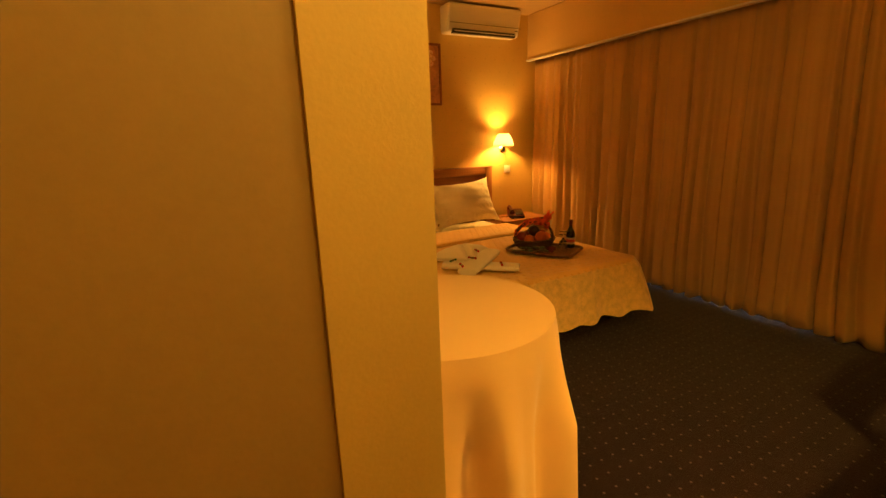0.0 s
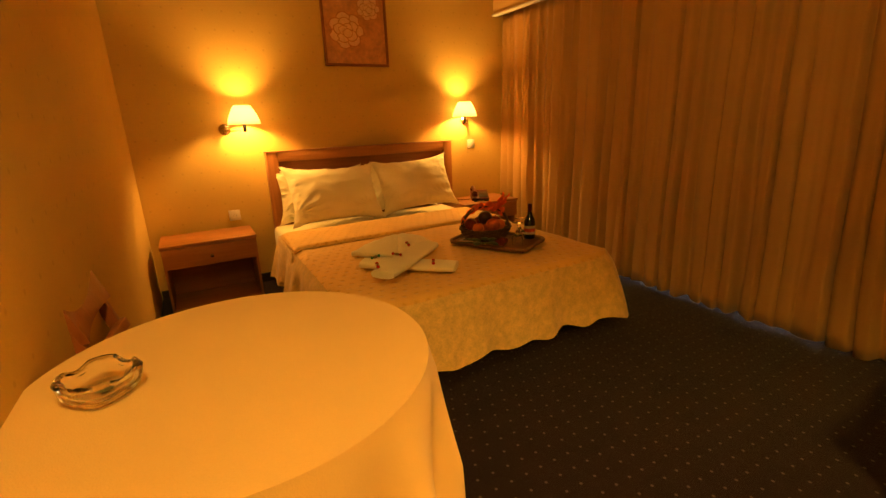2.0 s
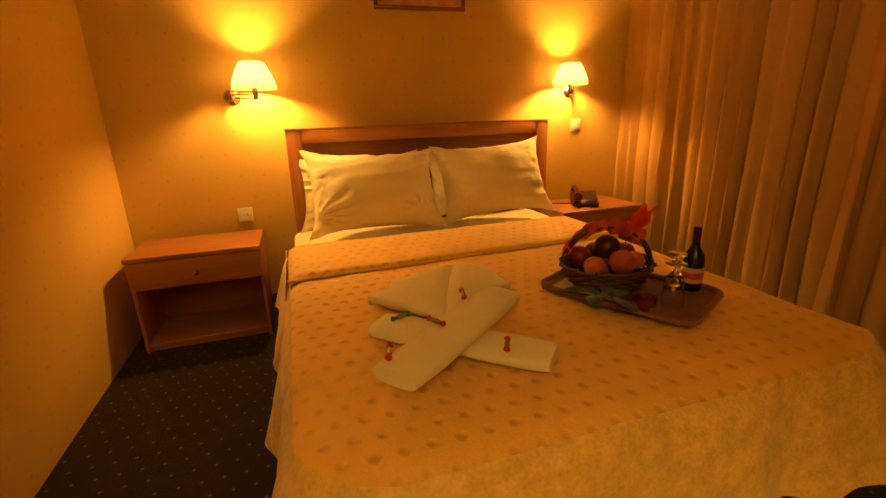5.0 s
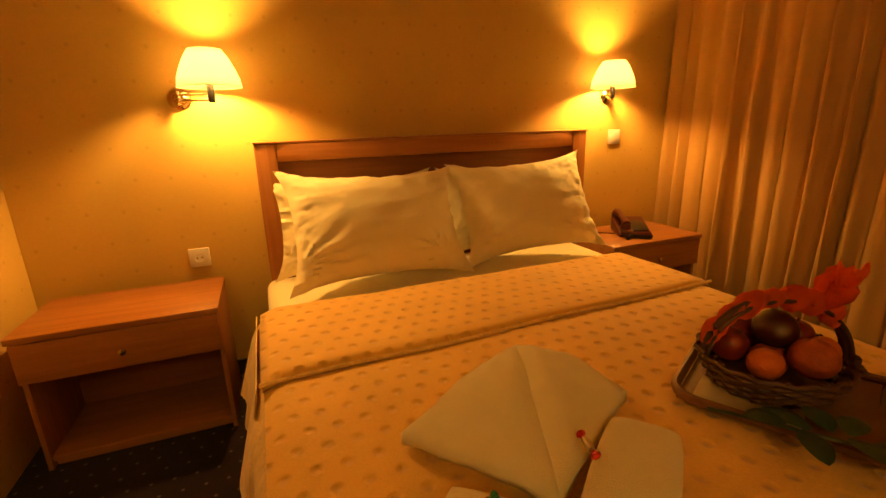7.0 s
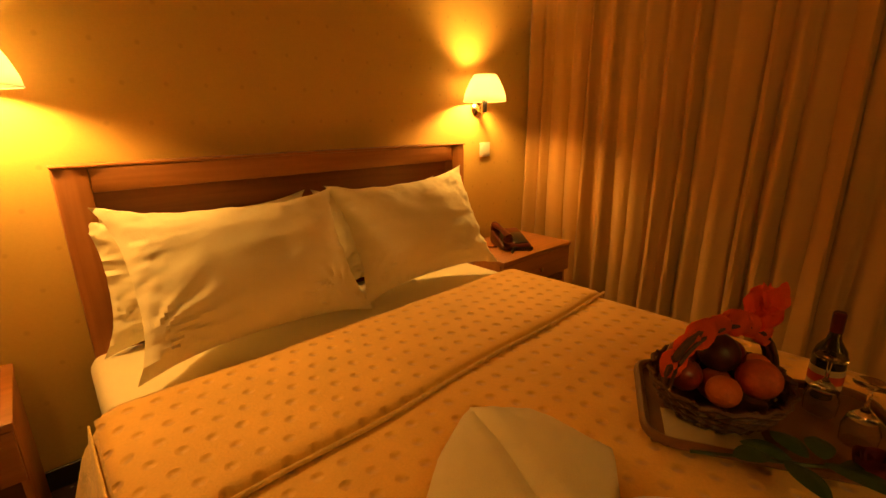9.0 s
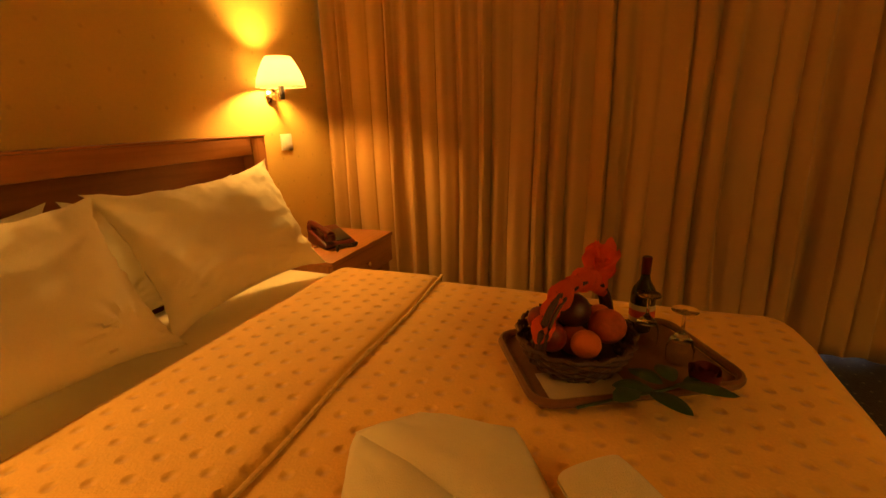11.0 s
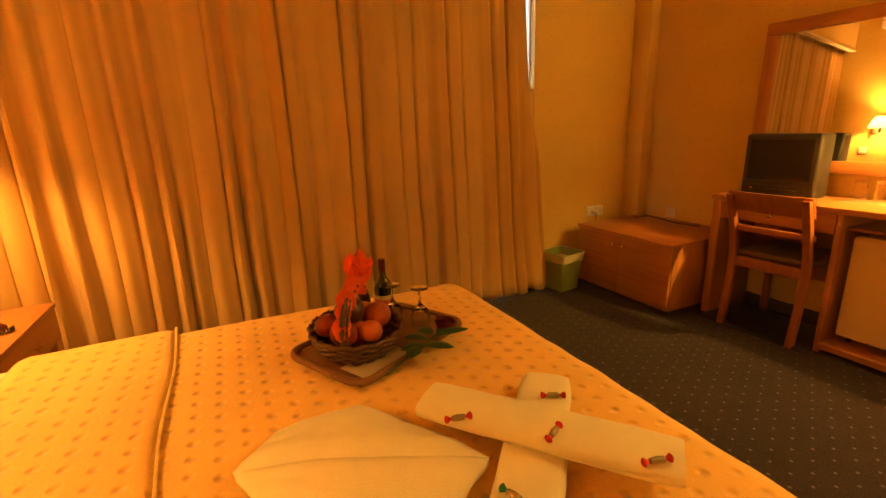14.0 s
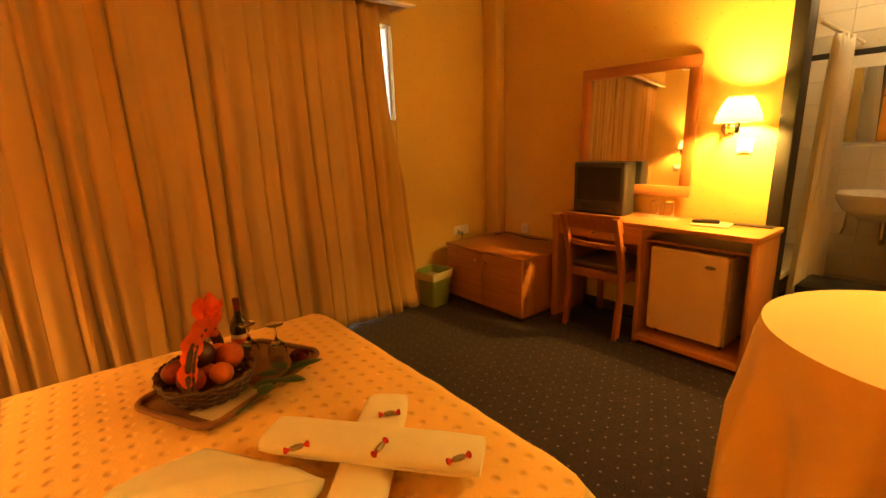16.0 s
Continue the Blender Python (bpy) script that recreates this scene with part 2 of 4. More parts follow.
def tube(points, r, n=8, closed=False):
    """A round bar along points; r is one radius or one for each point."""
    bm = bmesh.new()
    pts = [Vector(p) for p in points]
    rs = r if isinstance(r, (list, tuple)) else [r] * len(pts)
    rings = []
    up = Vector((0, 0, 1))
    for i, p in enumerate(pts):
        a = pts[i - 1] if (i or closed) else p
        b = pts[(i + 1) % len(pts)] if (i + 1 < len(pts) or closed) else p
        d = (b - a).normalized()
        ref = up if abs(d.z) < 0.9 else Vector((1, 0, 0))
        s = d.cross(ref).normalized()
        t = s.cross(d).normalized()
        rings.append([bm.verts.new(p + rs[i] * (math.cos(2 * math.pi * k / n) * s + math.sin(2 * math.pi * k / n) * t)) for k in range(n)])
    pairs = list(zip(rings, rings[1:])) + ([(rings[-1], rings[0])] if closed else [])
    for a, b in pairs:
        for k in range(n):
            bm.faces.new((a[k], a[(k + 1) % n], b[(k + 1) % n], b[k]))
    if not closed:
        bm.faces.new(rings[0][::-1])
        bm.faces.new(rings[-1])
    bmesh.ops.recalc_face_normals(bm, faces=bm.faces[:])
    return bm


def sheet(f, nu, nv):
    """A grid surface from f(u, v), with u and v from 0 to 1."""
    bm = bmesh.new()
    g = [[bm.verts.new(f(i / nu, j / nv)) for i in range(nu + 1)] for j in range(nv + 1)]
    for j in range(nv):
        for i in range(nu):
            bm.faces.new((g[j][i], g[j][i + 1], g[j + 1][i + 1], g[j + 1][i]))
    return bm


def join(*bms):
    out = bms[0]
    for b in bms[1:]:
        me = bpy.data.meshes.new("tmp")
        b.to_mesh(me)
        out.from_mesh(me)
        bpy.data.meshes.remove(me)
        b.free()
    return out


def moved(bm, m):
    bmesh.ops.transform(bm, matrix=m, verts=bm.verts[:])
    return bm


def part(name, bm, material, parent=None, label="", smooth=True, thick=0.0):
    me = bpy.data.meshes.new(name)
    bm.to_mesh(me)
    bm.free()
    me.materials.append(material)
    ob = new(name, me)
    if smooth:
        me.polygons.foreach_set("use_smooth", [True] * len(me.polygons))
        me.set_sharp_from_angle(angle=radians(38))
    if thick:
        s = ob.modifiers.new("thickness", 'SOLIDIFY')
        s.thickness, s.offset = thick, 0
    if parent:
        ob.parent = parent
        ob.matrix_parent_inverse = Matrix.Translation(parent.location).inverted() if parent.location.length else Matrix()
    if label:
        ob["label"] = label
    return ob


def thing(name, label, category, group="", at=(0, 0, 0)):
    e = new(name)
    e.empty_display_size = 0.1
    e.location = at
    bpy.context.view_layer.update()
    return tagged(e, label, category, group)


def struct(name, bm, material, label, category, smooth=False):
    return tagged(part(name, bm, material, None, "", smooth), label, category, "", "structure")


# ---- structure ----
YN, YS, XE, ZC = 4.01, -0.32, 3.82, 2.66
struct("floor", box(-1.1, 4.1, -1.95, 4.2, -0.1, 0), M_CARPET, "dark carpet with small pale dots in staggered rows", "floor")
struct("ceiling", box(-1.1, 4.1, -1.95, 4.2, ZC, ZC + 0.1), M_CEIL, "plain painted ceiling in warm cream", "ceiling")
struct("wall_north", box(0.2, 4.1, YN, YN + 0.15, 0, ZC), M_WALL, "cream wallpaper wall with tiny specks behind the bed", "wall")
wl = bmesh.new()
ring = [(0.447, 0.345), (0.455, YN - 0.002), (0.24, YN - 0.002), (0.24, 0.345)]
lo = [wl.verts.new((x, y, 0)) for x, y in ring]
hi = [wl.verts.new((x, y, ZC - 0.002)) for x, y in ring]
for i in range(4):
    wl.faces.new((lo[i], lo[(i + 1) % 4], hi[(i + 1) % 4], hi[i]))
wl.faces.new(lo[::-1]); wl.faces.new(hi)
bmesh.ops.recalc_face_normals(wl, faces=wl.faces[:])
bmesh.ops.bevel(wl, geom=[e for e in wl.edges if abs(e.verts[0].co.z - e.verts[1].co.z) > 1 and e.verts[0].co.y < 1], offset=0.022, segments=5, affect='EDGES')
struct("wall_west", wl, M_WALLY, "cream wallpaper side wall ending in a corner by the entry", "wall", True)
# the dimmer face left of the corner comes from this wall's darkened colour
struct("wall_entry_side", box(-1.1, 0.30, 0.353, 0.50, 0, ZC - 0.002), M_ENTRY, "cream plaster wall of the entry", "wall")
struct("wall_entry_west", box(-1.1, -0.98, -1.95, 0.351, 0, ZC - 0.002), M_PLASTER, "cream plaster wall of the entry", "wall")
struct("wall_entry_south", box(-0.978, 4.1, -1.95, -1.62, 0, ZC - 0.002), M_PLASTER, "plain back wall closing entry and bathroom", "wall")
struct("wall_bathroom_side", box(0.95, 1.03, -1.618, YS - 0.13, 0, ZC - 0.002), M_PLASTER, "partition between entry and bathroom", "wall")
# south wall with the bathroom opening between x 0.86 and 1.58
struct("wall_south", box(1.655, 4.1, YS - 0.12, YS, 0, ZC - 0.002), M_WALL, "cream wallpaper wall behind the desk", "wall")
struct("wall_south_head", box(1.032, 1.653, YS - 0.12, YS - 0.004, 2.28, ZC - 0.002), M_PLASTER, "wall strip over the bathroom door", "wall")
struct("wall_south_pier", box(0.95, 1.03, YS - 0.12, YS, 0, ZC - 0.002), M_PLASTER, "wall pier between entry and bathroom door", "wall")
# east wall with the wide window opening
struct("wall_east_end", box(XE, XE + 0.16, YS + 0.001, 0.705, 0, ZC - 0.002), M_WALLY, "cream wallpaper wall beside the curtain", "wall")
struct("wall_east_far", box(XE, XE + 0.16, 3.75, YN - 0.002, 0, ZC - 0.002), M_WALLY, "cream wallpaper wall beside the window", "wall")
struct("wall_east_head", box(XE, XE + 0.16, 0.707, 3.748, 2.12, ZC - 0.002), M_PLASTER, "wall over the window", "wall")
struct("wall_east_parapet", box(XE + 0.002, XE + 0.045, 0.708, 1.10, 0.032, 1.46), M_PLASTER, "low wall panel beside the window", "wall")
struct("wall_pilaster", box(XE - 0.16, XE - 0.002, YS + 0.002, YS + 0.10, 0, ZC - 0.004, 0.006), M_WALLY, "narrow boxed pilaster in the room corner", "pilaster", True)
struct("pelmet", box(3.56, 3.60, 0.68, YN - 0.004, 2.20, ZC - 0.004, 0.003), M_PLASTER, "cream boxed pelmet over the curtains", "pelmet")
struct("pelmet_trim", box(3.545, 3.605, 0.675, YN - 0.004, 2.185, 2.199, 0.003), M_WHITEP, "thin white rail under the pelmet", "trim")
struct("pelmet_end", box(3.602, XE - 0.002, 0.68, 0.71, 2.20, ZC - 0.004), M_PLASTER, "end board of the pelmet", "pelmet")
for nm, b in (("baseboard_north", box(0.46, XE, YN - 0.014, YN - 0.001, 0, 0.075, 0.003)), ("baseboard_east", box(XE - 0.014, XE - 0.001, YS + 0.1, 0.66, 0, 0.075, 0.003)),
              ("baseboard_south", box(1.66, XE - 0.16, YS + 0.001, YS + 0.014, 0, 0.075, 0.003))):
    struct(nm, b, M_BASE, "dark low skirting board", "baseboard")

# bathroom door frame
fr = thing("door_1", "black painted bathroom door frame standing open", "door frame")
fr["kind"] = "structure"
part("jamb", box(1.583, 1.652, YS - 0.135, YS + 0.015, 0, 2.34, 0.005), M_BLACKF, fr)
part("jamb", box(1.032, 1.09, YS - 0.135, YS + 0.015, 0, 2.34, 0.005), M_BLACKF, fr)
part("lintel", box(1.092, 1.581, YS - 0.135, YS + 0.015, 2.21, 2.278, 0.005), M_BLACKF, fr)

# window
wd = thing("window_1", "wide aluminium balcony window behind the curtains", "window")
wd["kind"] = "structure"
for y0, y1 in ((0.707, 0.715), (2.40, 2.47), (3.69, 3.745)):
    part("window_frame", box(XE + 0.05, XE + 0.11, y0, y1, 0.03, 2.118, 0.004), M_WHITEP, wd)
# added dark post, not a known window part: narrows the strip of daylight
part("slit_blocker", box(XE + 0.05, XE + 0.11, 0.83, 1.03, 1.47, 2.117, 0.004), M_BASE, wd)
part("window_sill", box(XE + 0.02, XE + 0.14, 0.707, 3.745, 0.0, 0.03, 0.004), M_WHITEP, wd)
for y0, y1 in ((0.716, 2.399), (2.471, 3.689)):
    p = part("pane", box(XE + 0.112, XE + 0.118, y0, y1, 0.031, 2.117), M_PANE, wd)
    p.visible_shadow = False
struct("ground", box(XE + 0.17, 60, -40, 45, -0.3, -0.2), mat("balcony_paving", (0.3, 0.29, 0.27), 0.9), "pale paving outside the window", "ground")


cb_ = thing("ceiling_light", "white round ceiling lamp holder with a bare lit bulb", "ceiling light", at=(0.58, -0.34, ZC - 0.004))
part("base_plate", lathe([(0, ZC - 0.004), (0.075, ZC - 0.004), (0.072, ZC - 0.022), (0.03, ZC - 0.034), (0.024, ZC - 0.075), (0, ZC - 0.075)], 32, 0.58, -0.34, 0), M_WHITEP, cb_)
# made-up fitting that houses the added fill spot
cl = thing("ceiling_light", "round downlight ring added for the unseen fill spot over the table", "ceiling light", at=(0.74, 0.12, ZC - 0.004))
part("trim_ring", lathe([(0.062, ZC - 0.004), (0.085, ZC - 0.004), (0.083, ZC - 0.012), (0.064, ZC - 0.014), (0.062, ZC - 0.004)], 36, 0.74, 0.12, 0), M_WHITEP, cl)

M_SKY = bpy.data.materials.new("hazy_daylight")
M_SKY.use_nodes = True
em = M_SKY.node_tree.nodes["Principled BSDF"]
em.inputs["Base Color"].default_value = (0.0, 0.0, 0.0, 1)
em.inputs["Emission Color"].default_value = (0.94, 0.95, 0.92, 1)
em.inputs["Emission Strength"].default_value = 2.8
struct("backdrop", box(5.6, 5.62, -3.0, 7.0, -0.2, 5.0), M_SKY, "plain hazy daylight outside the window", "backdrop")

# ---- curtains ----
def curtain(name, y0, y1, x, z0, z1, folds, seed, flare):
    rnd = random.Random(seed)
    ph = [rnd.uniform(0, 6.28) for _ in range(8)]

    def f(u, v):
        w = u + 0.008 * math.sin(5 * u * 6.28 + ph[0]) + 0.006 * math.sin(11 * u * 6.28 + ph[1])
        wob = 0.006 * math.sin(2.3 * v * 3.1 + ph[2] + 9 * u)
        a = 2 * math.pi * folds * (w + wob * (1 - v))
        amp = (0.016 + 0.026 * (1 - v)) * (0.65 + 0.35 * math.sin(3.7 * u * 6.28 + ph[3]))
        s = math.sin(a) + 0.32 * math.sin(2 * a + ph[4]) + 0.25 * math.sin(0.43 * a + ph[5])
        yy = y0 + (y1 - y0) * u + 0.013 * math.sin(a + 1.2) * (1.2 - v)
        yy += flare * ((1 - v) ** 2 - 0.35 * max(0.0, v - 0.62)) * (1 - u) ** 3
        xx = x + 0.12 * flare / -0.16 * max(0.0, 1 - u / 0.07) ** 1.5 * min(1, max(0, v - 0.45) * 4) if flare < 0 else x
        z = z0 + (z1 - z0) * v + (0.011 * math.sin(0.9 * a + ph[6]) if v == 0 else 0)
        return (xx + amp * s, yy, z)
    ob = part(name, sheet(f, folds * 18, 26), M_CURT, None, thick=0.003)
    return tagged(ob, "ochre floor-length curtain hanging in soft vertical folds", "curtain", "window curtains")


curtain("curtain", 0.80, 2.50, 3.665, 0.014, 2.20, 16, 3, -0.16)
curtain("curtain", 2.46, 3.99, 3.67, 0.014, 2.20, 15, 8, 0.02)


# ---- bed ----
BX0, BX1, BY0, BY1, BZ = 1.30, 2.885, 1.845, 3.92, 0.50
hb = thing("headboard", "beech veneer headboard with a raised frame and recessed panel", "headboard")
HX0, HX1, HT = 1.332, 2.992, 1.062
part("stile", box(HX0, HX0 + 0.085, 3.888, 3.985, 0.0, HT, 0.004), M_WOODZ, hb)
part("stile", box(HX1 - 0.085, HX1, 3.888, 3.985, 0.0, HT, 0.004), M_WOODZ, hb)
part("top_rail", box(HX0 + 0.0855, HX1 - 0.0855, 3.888, 3.985, HT - 0.075, HT, 0.004), M_WOODX, hb)
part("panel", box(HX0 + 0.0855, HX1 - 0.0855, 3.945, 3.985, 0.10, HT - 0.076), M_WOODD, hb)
part("cap", box(HX0 - 0.003, HX1 + 0.003, 3.884, 3.99, HT + 0.0005, HT + 0.008, 0.002), M_WOODX, hb)
bed = thing("bed", "double bed with beech base and white mattress", "bed")
part("base", box(BX0 + 0.01, BX1 - 0.02, BY0 + 0.08, 3.895, 0.10, 0.25, 0.01), M_WOODD, bed)
part("mattress", box(BX0 + 0.01, BX1 - 0.01, BY0 + 0.02, 3.895, 0.255, BZ - 0.012, 0.045, 4), M_SHEET, bed)
for x, y in ((BX0 + 0.12, 2.0), (BX1 - 0.12, 2.0), (BX0 + 0.12, 3.8), (BX1 - 0.12, 3.8)):
    part("leg", box(x - 0.03, x + 0.03, y - 0.03, y + 0.03, 0, 0.098, 0.004), M_BASE, bed)


def spread(x0, x1, y0, y1, z, drop, rc, seed, side_drop):
    """A cloth draped over the bed: top and a wavy hanging skirt."""
    bm = bmesh.new()
    nx, ny = 64, 84
    rows = []
    for j in range(ny + 1):
        t = j / ny
        y = y1 + (y0 - y1) * t
        inset = 0.0
        if y < y0 + rc:
            d = rc - (y - y0)
            inset = rc - math.sqrt(max(0.0, rc * rc - d * d))
        row = []
        for i in range(nx + 1):
            x = x0 + inset + (x1 - x0 - 2 * inset) * i / nx
            e = min(x - x0, x1 - x, y - y0)
            n = noise.noise(Vector((x * 3.1, y * 3.1, seed)))
            n2 = noise.noise(Vector((x * 11, y * 5, seed + 4)))
            zz = z + 0.007 * n + 0.0035 * n2 - 0.020 * max(0, 1 - e / 0.06) ** 2
            row.append(bm.verts.new((x, y, zz)))
        rows.append(row)
    for j in range(ny):
        for i in range(nx):
            bm.faces.new((rows[j][i], rows[j + 1][i], rows[j + 1][i + 1], rows[j][i + 1]))
    edge = [r[0] for r in rows] + rows[-1][1:-1] + [r[-1] for r in rows[::-1]]
    top = bm
    sk = bmesh.new()
    cen = Vector(((x0 + x1) / 2, (y0 + y1) / 2, 0))
    pos = [v.co.copy() for v in edge]
    length = [0.0]
    for a, b in zip(pos, pos[1:]):
        length.append(length[-1] + (b - a).length)
    K = 12
    cols = []
    for i, p in enumerate(pos):
        a, b = pos[max(0, i - 2)], pos[min(len(pos) - 1, i + 2)]
        d = (b - a)
        nrm = Vector((d.y, -d.x, 0))
        nrm = nrm.normalized() if nrm.length > 1e-6 else (p - cen).normalized()
        if nrm.dot(Vector((p.x - cen.x, p.y - cen.y, 0))) < 0:
            nrm = -nrm
        s = length[i]
        foot = max(0.0, min(1.0, (y0 + 0.30 - p.y) / 0.25))
        dr = side_drop + (drop - side_drop) * foot
        wav = 0.018 * math.sin(s * 13 + 1) + 0.012 * math.sin(s * 29 + 2.2) + 0.010 * noise.noise(Vector((s * 4, 0, seed)))
        corner = math.exp(-((min(p.x - x0, x1 - p.x) - 0.05) ** 2 + (p.y - y0 - 0.05) ** 2) / 0.011)
        col = []
        for k in range(K + 1):
            q = k / K
            out = 0.022 * min(1, q * 5) + (0.060 + wav + 0.09 * corner) * q
            hem = (0.012 * math.sin(s * 24) - 0.035 * corner) * q ** 4
            col.append(sk.verts.new((p.x + nrm.x * out, p.y + nrm.y * out, p.z - dr * q + hem)))
        cols.append(col)
    for a, b in zip(cols, cols[1:]):
        for k in range(K):
            sk.faces.new((a[k], a[k + 1], b[k + 1], b[k]))
    return top, sk


sp = thing("bedspread", "golden quilted bedspread with embossed dots draped over the bed", "bedspread")
tp, sk = spread(BX0 - 0.01, BX1 + 0.01, BY0 - 0.02, 3.44, BZ + 0.002, 0.325, 0.18, 2.0, 0.27)
part("top_panel", tp, M_SPREAD, sp)
part("border", sk, M_HEM, sp, "woven wavy hanging border")


def fold_f(u, v):
    x = BX0 - 0.014 + (BX1 - BX0 + 0.028) * u
    lo, hi = 2.95 + 0.05 * u + 0.006 * math.sin(u * 14), 3.455
    y = lo + (hi - lo) * v
    z = BZ + 0.022 + 0.004 * noise.noise(Vector((x * 5, y * 5, 7)))
    if v < 0.05:
        z = BZ + 0.008 + 0.014 * (v / 0.05) ** 0.5
    if v > 0.93:
        z -= 0.012 * (v - 0.93) / 0.07
    e = min(u, 1 - u)
    if e < 0.03:
        z -= 0.02 * (1 - e / 0.03)
    return (x, y, z)


part("turned_back_edge", sheet(fold_f, 60, 26), M_SPREAD, sp, "folded-back upper edge", thick=0.006)
rp = [(BX0 - 0.02 + (BX1 - BX0 + 0.04) * i / 40, 2.95 + 0.05 * i / 40 + 0.006 * math.sin(i / 40 * 14), BZ + 0.008) for i in range(41)]
part("piping", tube(rp, 0.006, 8), M_HEM, sp)


def side_f(u, v):
    y = 2.92 + 0.5 * u
    return (BX0 - 0.026 - 0.05 * v - 0.012 * math.sin(u * 12) * v, y, BZ + 0.006 - (0.30 + 0.02 * math.sin(u * 9)) * v)


part("side_overhang", sheet(side_f, 18, 12), M_HEM, sp, thick=0.004)


def pillow(name, cx, cy, cz, w, h, t, tilt, yaw, roll, seed, label, crease=1.0):
    """A stuffed case with pointed corners, a flat seam edge and creases that run from the corners."""
    def f(u, v, s):
        a, b = 2 * u - 1, 2 * v - 1
        ex, ey = 1 - abs(a) ** 3.0, 1 - abs(b) ** 2.6
        puff = (max(0, ex) * max(0, ey)) ** 0.55
        ear = abs(a * b) ** 5
        x = a * w / 2 * (0.95 - 0.05 * (1 - b * b) + 0.09 * ear)
        y = b * h / 2 * (0.95 - 0.09 * (1 - a * a) + 0.11 * ear)
        fl = 0.016 * noise.noise(Vector((a * 5 + seed, b * 5, 2.0))) + 0.010 * noise.noise(Vector((a * 13 + seed, b * 13, 4.0)))
        wr = 0.009 * noise.noise(Vector((a * 2.5 + seed, b * 3, s)))
        for kx, ky, reach in ((-1, -0.7, 1.0), (0.72, -0.78, 0.55)):
            dx, dy = a - kx, b - ky
            r = math.hypot(dx, dy)
            th = math.atan2(dy, dx)
            wav = math.sin(th * 17 + seed + 2.5 * noise.noise(Vector((dx * 3, dy * 3, seed))))
            fine = noise.noise(Vector((th * 9, r * 2.2, seed + kx)))
            wr += 0.010 * crease * (0.6 * wav + 0.9 * fine) * math.exp(-((r - 0.28) / (0.33 * reach)) ** 2)
        return Vector((x, y, s * (t / 2 * puff + wr * min(1, puff * 2.2)) + fl * (1 - puff)))
    bm = join(sheet(lambda u, v: f(u, v, 1), 64, 52), sheet(lambda u, v: f(u, v, -1), 64, 52))
    bmesh.ops.remove_doubles(bm, verts=bm.verts[:], dist=0.0006)
    bmesh.ops.recalc_face_normals(bm, faces=bm.faces[:])
    moved(bm, pose(cx, cy, cz, tilt, roll, yaw))
    return tagged(part(name, bm, M_SHEET), label, "pillow", "pillows on the bed")


pillow("pillow", 1.725, 3.865, 0.705, 0.72, 0.43, 0.10, 78, 1, 1, 1, "white cotton pillow standing behind another at the headboard", 0.5)
pillow("pillow", 2.46, 3.87, 0.70, 0.64, 0.42, 0.10, 78, -1, 0, 5, "white cotton pillow standing behind another at the headboard", 0.3)
pillow("pillow", 1.775, 3.655, 0.728, 0.745, 0.49, 0.19, 58, 3, 2, 9, "plump creased white pillow leaning on the headboard", 0.9)
pillow("pillow", 2.495, 3.675, 0.738, 0.685, 0.48, 0.19, 60, -5, -3, 13, "smooth white pillow leaning on the headboard", 0.4)


# ---- towels and sweets ----
def roll_towel(name, x0, y0, x1, y1, w, h, z, label):
    d = Vector((x1 - x0, y1 - y0, 0))
    L = d.length
    ang = math.degrees(math.atan2(d.y, d.x))

    def f(u, v):
        a = 2 * math.pi * v
        sq = 0.7
        cx = math.copysign(abs(math.cos(a)) ** sq, math.cos(a)) * w / 2
        cz = math.copysign(abs(math.sin(a)) ** sq, math.sin(a)) * h / 2
        e = 1 - 0.10 * (abs(2 * u - 1) ** 8)
        bumpy = 1 + 0.05 * noise.noise(Vector((u * 6, v * 5, x0 * 9)))
        return ((u - 0.5) * L, cx * e * bumpy, h / 2 + cz * e)
    bm = sheet(f, 28, 28)
    for uu in (0, 1):
        vs = [bm.verts.new(f(uu, k / 28)) for k in range(28)]
        bm.faces.new(vs)
    bmesh.ops.remove_doubles(bm, verts=bm.verts[:], dist=0.0005)
    bmesh.ops.recalc_face_normals(bm, faces=bm.faces[:])
    moved(bm, pose((x0 + x1) / 2, (y0 + y1) / 2, z, 0, 0, ang))
    return tagged(part(name, bm, M_TOWEL), label, "towel", "folded towels on the bed")


TZ = BZ + 0.010
roll_towel("towel", 1.545, 2.39, 1.925, 2.04, 0.135, 0.042, TZ, "white towel rolled flat, crossed on the bedspread")
roll_towel("towel", 1.515, 2.035, 1.945, 2.385, 0.135, 0.044, TZ + 0.036, "white towel rolled flat, lying across another towel")


def hat_f(side):
    tip, mid = Vector((1.935, 2.82, 0)), Vector((1.73, 2.34, 0))
    far = Vector((1.545, 2.60, 0)) if side < 0 else Vector((2.045, 2.53, 0))
    up = Vector((1.765, 2.74, 0)) if side < 0 else Vector((2.03, 2.72, 0))

    def f(u, v):
        a = mid.lerp(far, u)
        b = tip.lerp(up, u)
        p = a.lerp(b, v)
        crown = 0.058 * math.sin(math.pi * min(1, max(0, v * 0.8 + 0.1))) * (1 - u * 0.65) * (0.35 + 0.65 * min(1.0, u * 5)) + 0.010
        p.z = TZ + crown + 0.004 * noise.noise(Vector((u * 5, v * 5, side)))
        if u > 0.93 or v > 0.96:
            p.z = TZ + 0.016
        return p
    return f


hat = thing("folded_towel_fan", "white terry towel folded into a two-sided fan on the bed", "towel", "folded towels on the bed")
part("wing", sheet(hat_f(-1), 22, 22), M_TOWEL, hat, thick=0.026)
part("wing", sheet(hat_f(1), 22, 22), M_TOWEL, hat, thick=0.026)


